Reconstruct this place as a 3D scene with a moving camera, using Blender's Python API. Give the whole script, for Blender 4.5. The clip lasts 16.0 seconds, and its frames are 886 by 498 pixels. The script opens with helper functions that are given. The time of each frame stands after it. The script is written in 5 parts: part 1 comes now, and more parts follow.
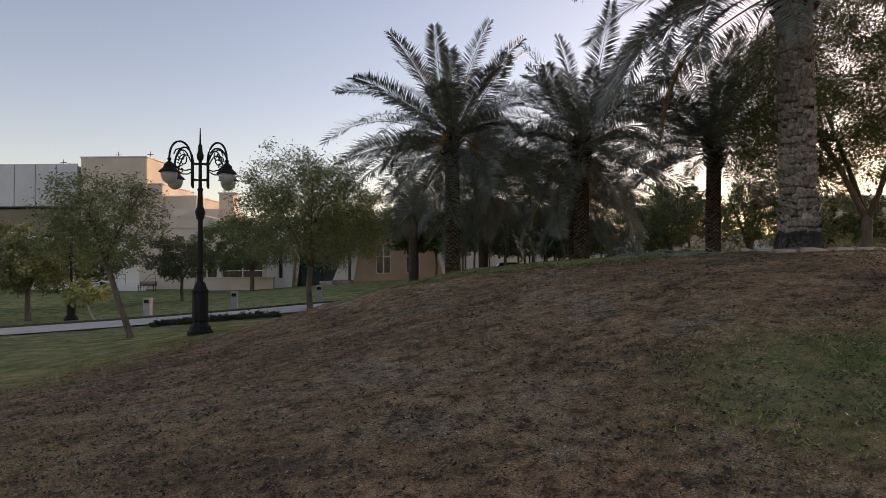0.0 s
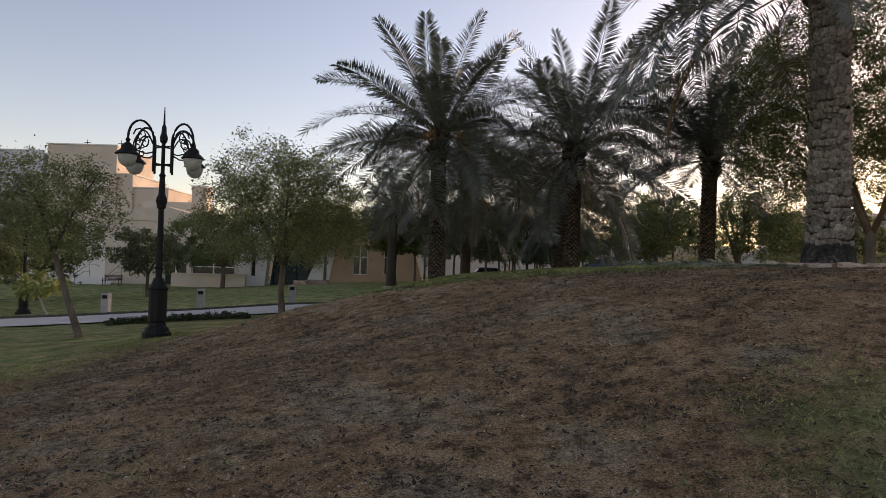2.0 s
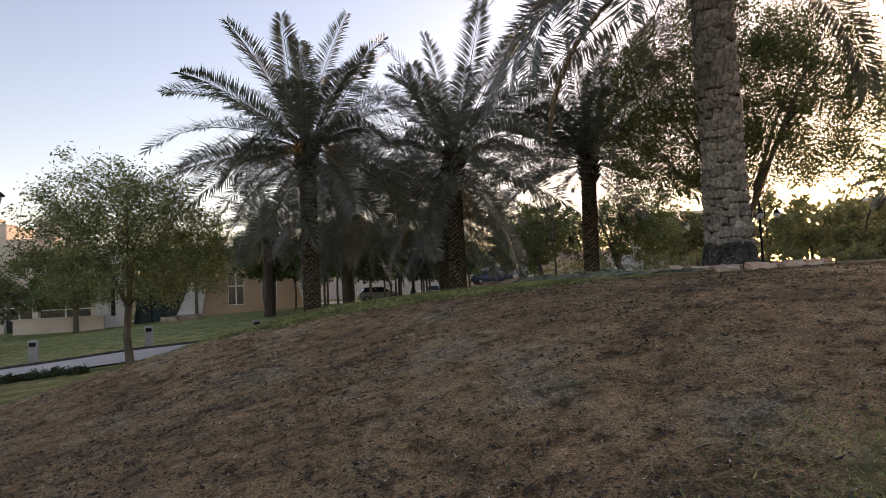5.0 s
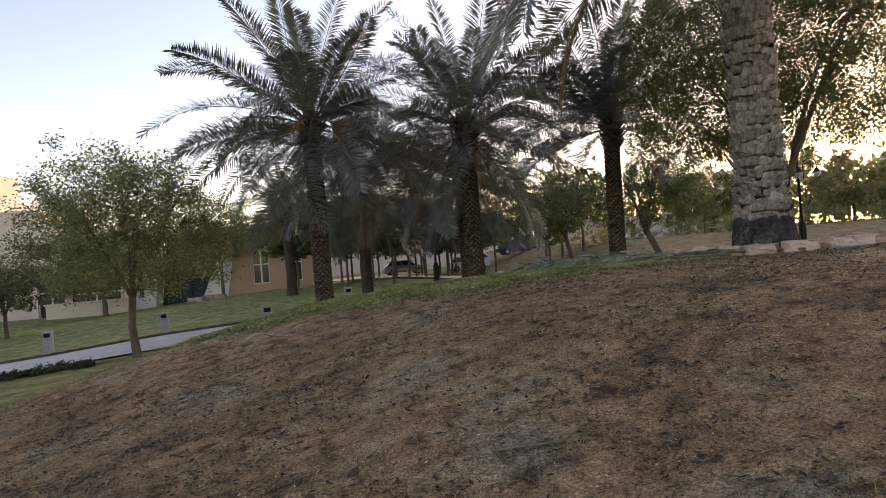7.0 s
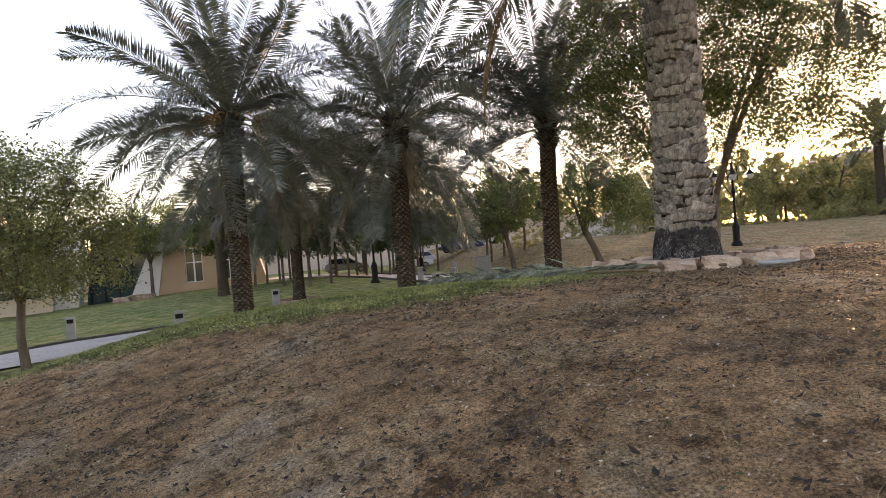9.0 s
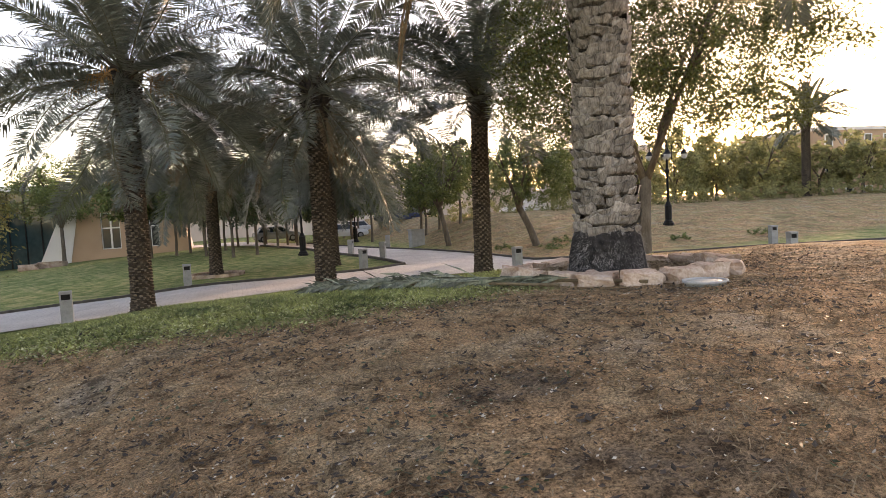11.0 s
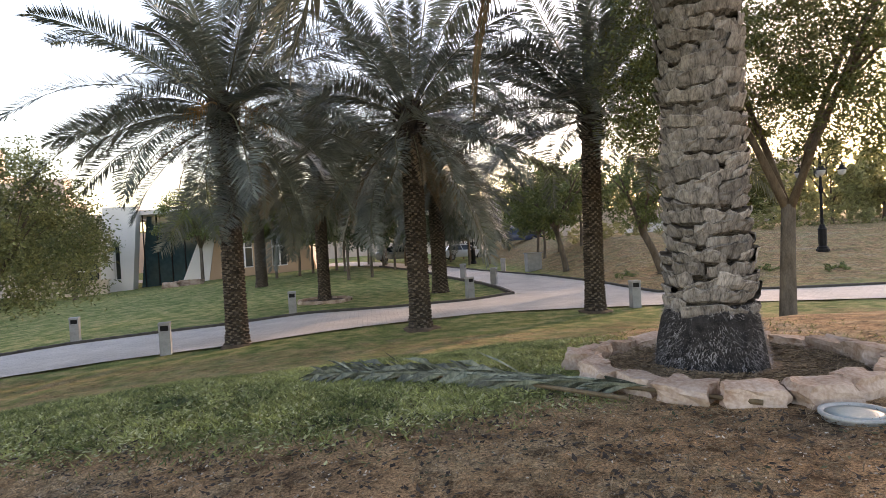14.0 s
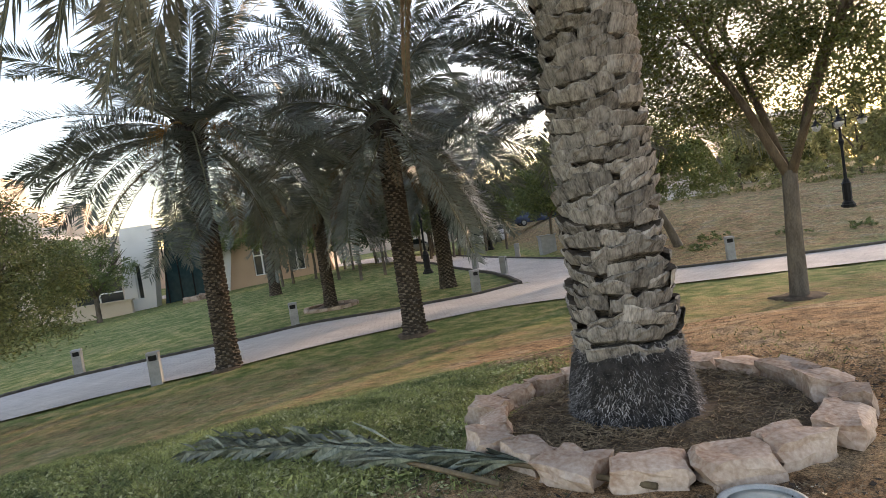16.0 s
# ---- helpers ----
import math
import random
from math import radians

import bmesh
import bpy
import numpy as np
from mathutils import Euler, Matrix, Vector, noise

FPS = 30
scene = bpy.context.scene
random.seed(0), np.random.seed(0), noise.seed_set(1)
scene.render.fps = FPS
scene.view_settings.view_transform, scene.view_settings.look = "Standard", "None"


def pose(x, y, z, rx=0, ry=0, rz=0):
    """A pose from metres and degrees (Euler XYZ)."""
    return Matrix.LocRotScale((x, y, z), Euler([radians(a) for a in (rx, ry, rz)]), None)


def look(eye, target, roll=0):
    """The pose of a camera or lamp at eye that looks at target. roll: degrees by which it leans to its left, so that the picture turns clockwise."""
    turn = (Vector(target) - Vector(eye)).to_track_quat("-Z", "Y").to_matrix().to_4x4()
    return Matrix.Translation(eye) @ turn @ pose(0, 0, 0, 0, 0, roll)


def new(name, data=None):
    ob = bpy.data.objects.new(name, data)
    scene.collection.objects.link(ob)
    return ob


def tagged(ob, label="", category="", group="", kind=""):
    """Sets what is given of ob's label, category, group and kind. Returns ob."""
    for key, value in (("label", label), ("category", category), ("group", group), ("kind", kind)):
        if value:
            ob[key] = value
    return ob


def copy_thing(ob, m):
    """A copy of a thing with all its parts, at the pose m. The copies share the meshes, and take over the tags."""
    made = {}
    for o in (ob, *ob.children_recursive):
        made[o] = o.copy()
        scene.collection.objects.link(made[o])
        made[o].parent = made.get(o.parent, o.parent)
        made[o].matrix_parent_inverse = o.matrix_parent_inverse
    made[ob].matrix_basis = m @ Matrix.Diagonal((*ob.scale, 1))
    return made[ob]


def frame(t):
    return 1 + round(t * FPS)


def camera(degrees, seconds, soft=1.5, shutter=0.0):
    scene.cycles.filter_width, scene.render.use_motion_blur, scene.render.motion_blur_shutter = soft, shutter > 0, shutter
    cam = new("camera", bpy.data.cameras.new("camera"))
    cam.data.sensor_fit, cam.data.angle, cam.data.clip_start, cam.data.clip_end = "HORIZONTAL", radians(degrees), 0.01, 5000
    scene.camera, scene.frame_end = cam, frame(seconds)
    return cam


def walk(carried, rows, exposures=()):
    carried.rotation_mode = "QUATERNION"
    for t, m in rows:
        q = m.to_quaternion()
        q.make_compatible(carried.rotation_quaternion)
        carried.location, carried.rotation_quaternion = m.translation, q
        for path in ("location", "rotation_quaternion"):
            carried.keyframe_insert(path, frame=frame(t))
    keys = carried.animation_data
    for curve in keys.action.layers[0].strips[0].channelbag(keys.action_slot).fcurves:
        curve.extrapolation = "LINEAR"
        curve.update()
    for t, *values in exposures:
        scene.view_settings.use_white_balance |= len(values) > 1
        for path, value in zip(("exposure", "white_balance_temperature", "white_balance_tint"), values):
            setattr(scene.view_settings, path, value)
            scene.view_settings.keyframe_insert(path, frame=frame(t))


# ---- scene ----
cam = camera(69.4, 16.0, soft=0.7)
PATH = [
    (0, (0.104, 0.538, 1.6), (0.08, 2.537, 1.645), -0.5),
    (0.5, (-0.044, 0.913, 1.597), (-0.016, 2.913, 1.645), -1.8),
    (1, (-0.106, 1.225, 1.58), (-0.126, 3.225, 1.616), -1.4),
    (1.5, (-0.126, 1.652, 1.597), (-0.135, 3.65, 1.673), 1.6),
    (2, (-0.173, 2.001, 1.598), (-0.123, 4.0, 1.654), 1.4),
    (2.5, (-0.198, 2.381, 1.615), (-0.008, 4.371, 1.656), 0.4),
    (3, (-0.13, 2.727, 1.626), (0.017, 4.719, 1.723), -0.2),
    (3.5, (-0.045, 3.054, 1.636), (0.145, 5.045, 1.637), -0.3),
    (4, (-0.017, 3.347, 1.699), (0.428, 5.297, 1.718), -1.3),
    (4.5, (0.083, 3.585, 1.718), (0.514, 5.535, 1.826), -2.1),
    (7, (0.989, 4.772, 2.02), (1.292, 6.748, 2.034), -4.7),
    (7.5, (1.133, 4.957, 2.043), (1.525, 6.918, 2.019), -2.0),
    (8, (1.335, 5.141, 2.077), (1.838, 7.077, 2.073), -4.2),
    (10.5, (2.576, 6.378, 2.423), (2.945, 8.343, 2.355), -4.8),
    (11, (2.765, 6.622, 2.517), (3.388, 8.518, 2.391), -3.1),
    (11.5, (2.972, 6.803, 2.567), (3.571, 8.71, 2.504), -5.4),
    (12, (3.25, 7.035, 2.7), (3.667, 8.991, 2.679), -7.2),
    (12.5, (3.478, 7.354, 2.779), (4.142, 9.24, 2.744), -4.5),
    (13, (3.665, 7.548, 2.848), (4.281, 9.449, 2.785), -6.6),
    (13.5, (3.868, 7.774, 2.919), (4.158, 9.751, 2.846), -3.3),
    (14, (4.037, 7.97, 2.93), (4.272, 9.955, 2.874), -3.1),
    (14.5, (4.293, 8.155, 3.008), (4.544, 10.139, 2.97), -6.2),
    (15, (4.656, 8.316, 3.109), (4.763, 10.313, 3.083), -4.3),
    (15.5, (5.001, 8.456, 3.167), (5.059, 10.452, 3.052), -5.9),
    (16, (5.392, 8.667, 3.228), (5.527, 10.66, 3.133), -8.6),
]
EXPOSURES = [(0, 0.66, 7700, 31), (3.5, 0.9, 7800, 31), (7.5, 1.62, 7900, 31), (11, 2.22, 8400, 31), (13.5, 2.18, 7900, 30), (16, 2.06, 7700, 24)]
walk(cam, [(t, look(eye, target, roll)) for t, eye, target, roll in PATH], EXPOSURES)

# ---- light: a low evening sun under a clear sky ----
SUN_AZ, SUN_EL = 50.0, 12.0
world = bpy.data.worlds.new("evening_sky")
scene.world = world
world.use_nodes = True
wn = world.node_tree
sky = wn.nodes.new("ShaderNodeTexSky")
sky.sky_type = "NISHITA"
sky.sun_disc = False
sky.sun_elevation, sky.sun_rotation = radians(SUN_EL), radians(SUN_AZ)
sky.air_density, sky.dust_density, sky.ozone_density = 1.0, 0.8, 1.0
wn.nodes["Background"].inputs["Strength"].default_value = 0.14
wn.links.new(sky.outputs["Color"], wn.nodes["Background"].inputs["Color"])
sun = new("sun", bpy.data.lights.new("sun", "SUN"))
sun.data.energy, sun.data.angle, sun.data.color = 1.0, radians(2.0), (1.0, 0.81, 0.58)
az, el = radians(SUN_AZ), radians(SUN_EL)
sun.matrix_world = look((0, 0, 30), (-math.sin(az) * math.cos(el), -math.cos(az) * math.cos(el), 30 - math.sin(el)))


# ---- materials ----
def surf(name, dark, light, scale=4.0, rough=0.85, bump=0.3, detail_scale=None, metal=0.0, trans=0.0, vary=0.0, island=False, stretch=(1, 1, 1), spec=0.3):
    """A surface of two colours mixed by a broad and a fine noise, with fine relief."""
    m = bpy.data.materials.new(name)
    m.use_nodes = True
    t = m.node_tree
    b = t.nodes["Principled BSDF"]
    co = t.nodes.new("ShaderNodeTexCoord")
    mp = t.nodes.new("ShaderNodeMapping")
    mp.inputs["Scale"].default_value = stretch
    t.links.new(co.outputs["Object"], mp.inputs["Vector"])
    n1, n2 = t.nodes.new("ShaderNodeTexNoise"), t.nodes.new("ShaderNodeTexNoise")
    n1.inputs["Scale"].default_value, n1.inputs["Detail"].default_value = scale, 5
    n2.inputs["Scale"].default_value, n2.inputs["Detail"].default_value = detail_scale or scale * 9, 4
    t.links.new(mp.outputs["Vector"], n1.inputs["Vector"])
    t.links.new(mp.outputs["Vector"], n2.inputs["Vector"])
    add = t.nodes.new("ShaderNodeMath")
    add.operation = "MULTIPLY_ADD"
    add.inputs[1].default_value = 0.6
    t.links.new(n1.outputs["Fac"], add.inputs[0])
    half = t.nodes.new("ShaderNodeMath")
    half.operation = "MULTIPLY"
    half.inputs[1].default_value = 0.4
    t.links.new(n2.outputs["Fac"], half.inputs[0])
    t.links.new(half.outputs[0], add.inputs[2])
    ramp = t.nodes.new("ShaderNodeValToRGB")
    ramp.color_ramp.elements[0].position, ramp.color_ramp.elements[1].position = 0.36, 0.64
    ramp.color_ramp.elements[0].color, ramp.color_ramp.elements[1].color = (*dark, 1), (*light, 1)
    t.links.new(add.outputs[0], ramp.inputs["Fac"])
    colour = ramp.outputs["Color"]
    if vary:
        hsv = t.nodes.new("ShaderNodeHueSaturation")
        if island:
            rnd = t.nodes.new("ShaderNodeNewGeometry").outputs["Random Per Island"]
        else:
            rnd = t.nodes.new("ShaderNodeObjectInfo").outputs["Random"]
        span = t.nodes.new("ShaderNodeMapRange")
        span.inputs["To Min"].default_value, span.inputs["To Max"].default_value = 1 - vary, 1 + vary
        t.links.new(rnd, span.inputs["Value"])
        t.links.new(span.outputs["Result"], hsv.inputs["Value"])
        t.links.new(colour, hsv.inputs["Color"])
        colour = hsv.outputs["Color"]
    t.links.new(colour, b.inputs["Base Color"])
    b.inputs["Roughness"].default_value, b.inputs["Metallic"].default_value = rough, metal
    b.inputs["Specular IOR Level"].default_value = spec
    if bump:
        bp = t.nodes.new("ShaderNodeBump")
        bp.inputs["Strength"].default_value, bp.inputs["Distance"].default_value = bump, 0.02
        t.links.new(add.outputs[0], bp.inputs["Height"])
        t.links.new(bp.outputs["Normal"], b.inputs["Normal"])
    if trans:
        tr = t.nodes.new("ShaderNodeBsdfTranslucent")
        t.links.new(colour, tr.inputs["Color"])
        mix = t.nodes.new("ShaderNodeMixShader")
        mix.inputs["Fac"].default_value = trans
        t.links.new(b.outputs["BSDF"], mix.inputs[1])
        t.links.new(tr.outputs["BSDF"], mix.inputs[2])
        t.links.new(mix.outputs["Shader"], t.nodes["Material Output"].inputs["Surface"])
    return m


M_FROND = surf("palm_leaf", (0.062, 0.077, 0.06), (0.2, 0.215, 0.175), 3, 0.33, 0, trans=0.08, vary=0.35, spec=0.55)
M_FROND_DRY = surf("dry_palm_leaf", (0.1, 0.075, 0.045), (0.21, 0.155, 0.095), 3, 0.8, 0, trans=0.2, vary=0.25)
M_RACHIS = surf("palm_rib", (0.07, 0.072, 0.04), (0.16, 0.15, 0.085), 3, 0.6, 0.1, vary=0.2)
M_TRUNK = surf("palm_trunk", (0.016, 0.012, 0.009), (0.085, 0.064, 0.047), 5, 0.95, 0.8, detail_scale=50)
M_BOOT = surf("palm_boot", (0.03, 0.025, 0.02), (0.345, 0.305, 0.262), 15, 0.95, 1.0, detail_scale=70, vary=0.32, stretch=(1.3, 1.3, 0.36))
M_SCAR = surf("cut_leaf_scar", (0.045, 0.036, 0.028), (0.25, 0.205, 0.165), 9, 0.95, 0.6, detail_scale=40)
M_PALE_BARK = surf("pale_smooth_bark", (0.26, 0.23, 0.2), (0.46, 0.42, 0.37), 6, 0.85, 0.3)
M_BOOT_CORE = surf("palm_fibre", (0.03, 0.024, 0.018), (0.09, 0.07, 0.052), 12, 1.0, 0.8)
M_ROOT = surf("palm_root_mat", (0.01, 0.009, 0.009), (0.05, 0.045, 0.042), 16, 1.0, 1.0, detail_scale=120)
M_BARK = surf("bark", (0.07, 0.055, 0.042), (0.18, 0.145, 0.11), 6, 0.95, 0.7, stretch=(1, 1, 0.3))
M_LEAF = surf("leaf", (0.075, 0.11, 0.034), (0.18, 0.21, 0.066), 1.5, 0.5, 0, trans=0.18, vary=0.4, island=True, spec=0.4)
M_LEAF_GREY = surf("grey_green_leaf", (0.06, 0.08, 0.034), (0.14, 0.155, 0.07), 1.5, 0.5, 0, trans=0.18, vary=0.4, island=True, spec=0.4)
M_LEAF_BRIGHT = surf("bright_leaf", (0.2, 0.24, 0.07), (0.42, 0.42, 0.16), 1.5, 0.5, 0, trans=0.35, vary=0.3, island=True)
M_LEAF_OLIVE = surf("olive_leaf", (0.115, 0.14, 0.055), (0.26, 0.265, 0.11), 1.5, 0.5, 0, trans=0.18, vary=0.4, island=True)
# Leaf colour lifted to paint in the haze and back light on far trees.
M_LEAF_HAZED = surf("haze_lit_leaf", (0.18, 0.19, 0.08), (0.36, 0.34, 0.16), 1.5, 0.5, 0, trans=0.6, vary=0.35, island=True)
M_LEAF_GOLD = surf("yellow_green_leaf", (0.05, 0.066, 0.02), (0.135, 0.145, 0.042), 1.5, 0.55, 0, trans=0.16, vary=0.35, island=True)
M_LEAF_DARK = surf("dark_leaf", (0.027, 0.04, 0.017), (0.066, 0.084, 0.034), 1.5, 0.5, 0, trans=0.1, vary=0.4, island=True)
M_STUCCO = surf("beige_stucco", (0.56, 0.46, 0.37), (0.68, 0.57, 0.47), 0.6, 0.95, 0.15, detail_scale=30)
M_STUCCO_ORANGE = surf("orange_stucco", (0.44, 0.285, 0.185), (0.53, 0.355, 0.235), 0.6, 0.95, 0.15, detail_scale=30)
M_STUCCO_WHITE = surf("white_stucco", (0.68, 0.64, 0.6), (0.78, 0.74, 0.7), 0.6, 0.95, 0.12, detail_scale=30)
M_METAL_PANEL = surf("grey_panel", (0.42, 0.42, 0.44), (0.5, 0.5, 0.52), 0.4, 0.45, 0.03, metal=0.3)
M_BLACK_IRON = surf("black_iron", (0.006, 0.006, 0.006), (0.016, 0.015, 0.015), 8, 0.6, 0.15, spec=0.2)
M_OPAL = surf("opal_glass", (0.55, 0.55, 0.54), (0.62, 0.62, 0.6), 5, 0.3, 0, trans=0.3)
M_CONCRETE = surf("concrete", (0.24, 0.24, 0.24), (0.35, 0.35, 0.345), 4, 0.9, 0.3, vary=0.12)
M_GLASS_DARK = surf("dark_window", (0.015, 0.02, 0.022), (0.03, 0.036, 0.04), 0.5, 0.12, 0, spec=0.5)
M_WHITE_PAINT = surf("white_paint", (0.68, 0.67, 0.64), (0.8, 0.79, 0.76), 3, 0.6, 0.05)
M_STONE = surf("sandstone", (0.27, 0.165, 0.11), (0.54, 0.43, 0.35), 3, 0.92, 1.0, detail_scale=34, vary=0.24)
M_SOIL = surf("soil", (0.06, 0.043, 0.03), (0.17, 0.12, 0.08), 5, 1.0, 1.0, detail_scale=60)
M_LAWN_EDGE = surf("shadowed_lawn_edge", (0.05, 0.045, 0.04), (0.1, 0.09, 0.08), 5, 0.95, 0.4)
M_WOOD = surf("bench_wood", (0.07, 0.04, 0.028), (0.14, 0.08, 0.055), 4, 0.7, 0.2, vary=0.15)
M_TYRE = surf("tyre_rubber", (0.015, 0.015, 0.015), (0.03, 0.03, 0.03), 5, 0.85, 0.1)
M_CAR_WHITE = surf("white_car_paint", (0.7, 0.7, 0.71), (0.76, 0.76, 0.77), 0.5, 0.2, 0, spec=0.5)
M_CAR_BLUE = surf("blue_car_paint", (0.035, 0.05, 0.09), (0.05, 0.07, 0.12), 0.5, 0.2, 0, spec=0.5)
M_CAR_GREY = surf("silver_car_paint", (0.3, 0.31, 0.32), (0.36, 0.37, 0.38), 0.5, 0.25, 0, metal=0.5)
M_STRAW = surf("straw", (0.14, 0.095, 0.055), (0.29, 0.21, 0.13), 6, 0.95, 0, vary=0.5, island=True)
M_GRASS = surf("grass_blade", (0.06, 0.088, 0.026), (0.36, 0.37, 0.13), 2.0, 0.7, 0, trans=0.2, vary=0.62, island=True)
M_FLAKE = surf("pale_dead_leaf", (0.28, 0.23, 0.17), (0.56, 0.49, 0.41), 6, 0.9, 0, vary=0.4, island=True)


# ---- the lie of the land ----
def smooth(a, b, v):
    t = min(1.0, max(0.0, (v - a) / (b - a)))
    return t * t * (3 - 2 * t)


def land(x, y):
    """Height of the ground: a broad level park with one mound, a lawn rising to the house and a bank beyond the path."""
    z = 0.04 * (min(max(x, -7.0), 2.0) - 2.0) + 0.06 * min(0.0, max(x, -20.0) + 7.0)
    u, v = (x - 8.87) + 0.05 * (y - 11.68), (y - 11.68) - 0.05 * (x - 8.87)
    z += 1.74 / (1 + math.hypot(u / 9.25, v / 7.07) ** 4.2)
    z += 0.63 * math.exp(-(((x + 0.59) / 3.81) ** 2) - ((y - 14.38) / 2.13) ** 2)
    z += 0.22 * smooth(36, 54, y) * (1 - smooth(3, 12, x))
    z -= 0.1 * math.exp(-(((x - 7.0) / 2.6) ** 2) - ((y - 13.6) / 2.4) ** 2)
    d = (y - 32.0) + (x - 15.0) * 0.26
    z += 1.9 * smooth(0.5, 21, d) * smooth(13.5, 22, x)
    return z


def ground_axis(lo, hi, step, far):
    a = list(np.arange(lo, hi + 1e-6, step))
    g = step
    while a[-1] < far:
        g *= 1.35
        a.append(a[-1] + g)
    g = step
    while a[0] > -far:
        g *= 1.35
        a.insert(0, a[0] - g)
    return a


BX, BY, BA, BB = 8.2, 18.4, 2.3, 4.0


def lushness(x, y):
    """How green the grass is at a place, 0 dry to 1 green."""
    back = smooth(-0.5, 0.8, y - 11.9 - (0.38 if x < 3.9 else 0.25) * abs(x - 3.9)) * (1 - 0.75 * smooth(4.6, 7.5, x) * smooth(21, 15, y)) * (1 - 0.45 * smooth(16.5, 19, y) * smooth(26.5, 24, y))
    back *= 1 - 0.6 * smooth(13, 16, x) * smooth(29, 33, y)
    left = 0.66 * smooth(0.3, 3.2, -x - 3.9 + 0.12 * (y - 10)) * (1 + 0.5 * smooth(24, 30, y))
    corner = 0.62 * smooth(1.5, 0.5, math.hypot((x - 3.3) / 1.7, (y - 5.2) / 1.4)) if y < 9 else 0
    near = 0.3 * smooth(-0.8, -3.0, x) * smooth(9, 3, y)
    bare = smooth(1.3, 0.7, math.hypot((x - BX) / BA, (y - BY) / BB))
    return min(1.0, max(back, left, corner, near)) * (1 - 0.8 * bare)


xs, ys = ground_axis(-16, 24, 0.3, 1500), ground_axis(-4, 46, 0.3, 1500)
verts, green = [], []
for y in ys:
    for x in xs:
        n = noise.noise((x * 0.9, y * 0.9, 0)) * 0.03 + noise.noise((x * 3.1, y * 3.1, 4)) * 0.012
        verts.append((x, y, land(x, y) + (n if abs(x) < 60 and abs(y) < 90 else 0)))
        green.append(lushness(x, y))
nx = len(xs)
faces = [(j * nx + i, j * nx + i + 1, (j + 1) * nx + i + 1, (j + 1) * nx + i) for j in range(len(ys) - 1) for i in range(nx - 1)]
gm = bpy.data.meshes.new("ground")
gm.from_pydata(verts, [], faces)
gm.attributes.new("lush", "FLOAT", "POINT").data.foreach_set("value", green)
gm.polygons.foreach_set("use_smooth", [True] * len(faces))
ground = tagged(new("ground", gm), "dry brown and green patchy lawn over a low mound", "ground", kind="structure")


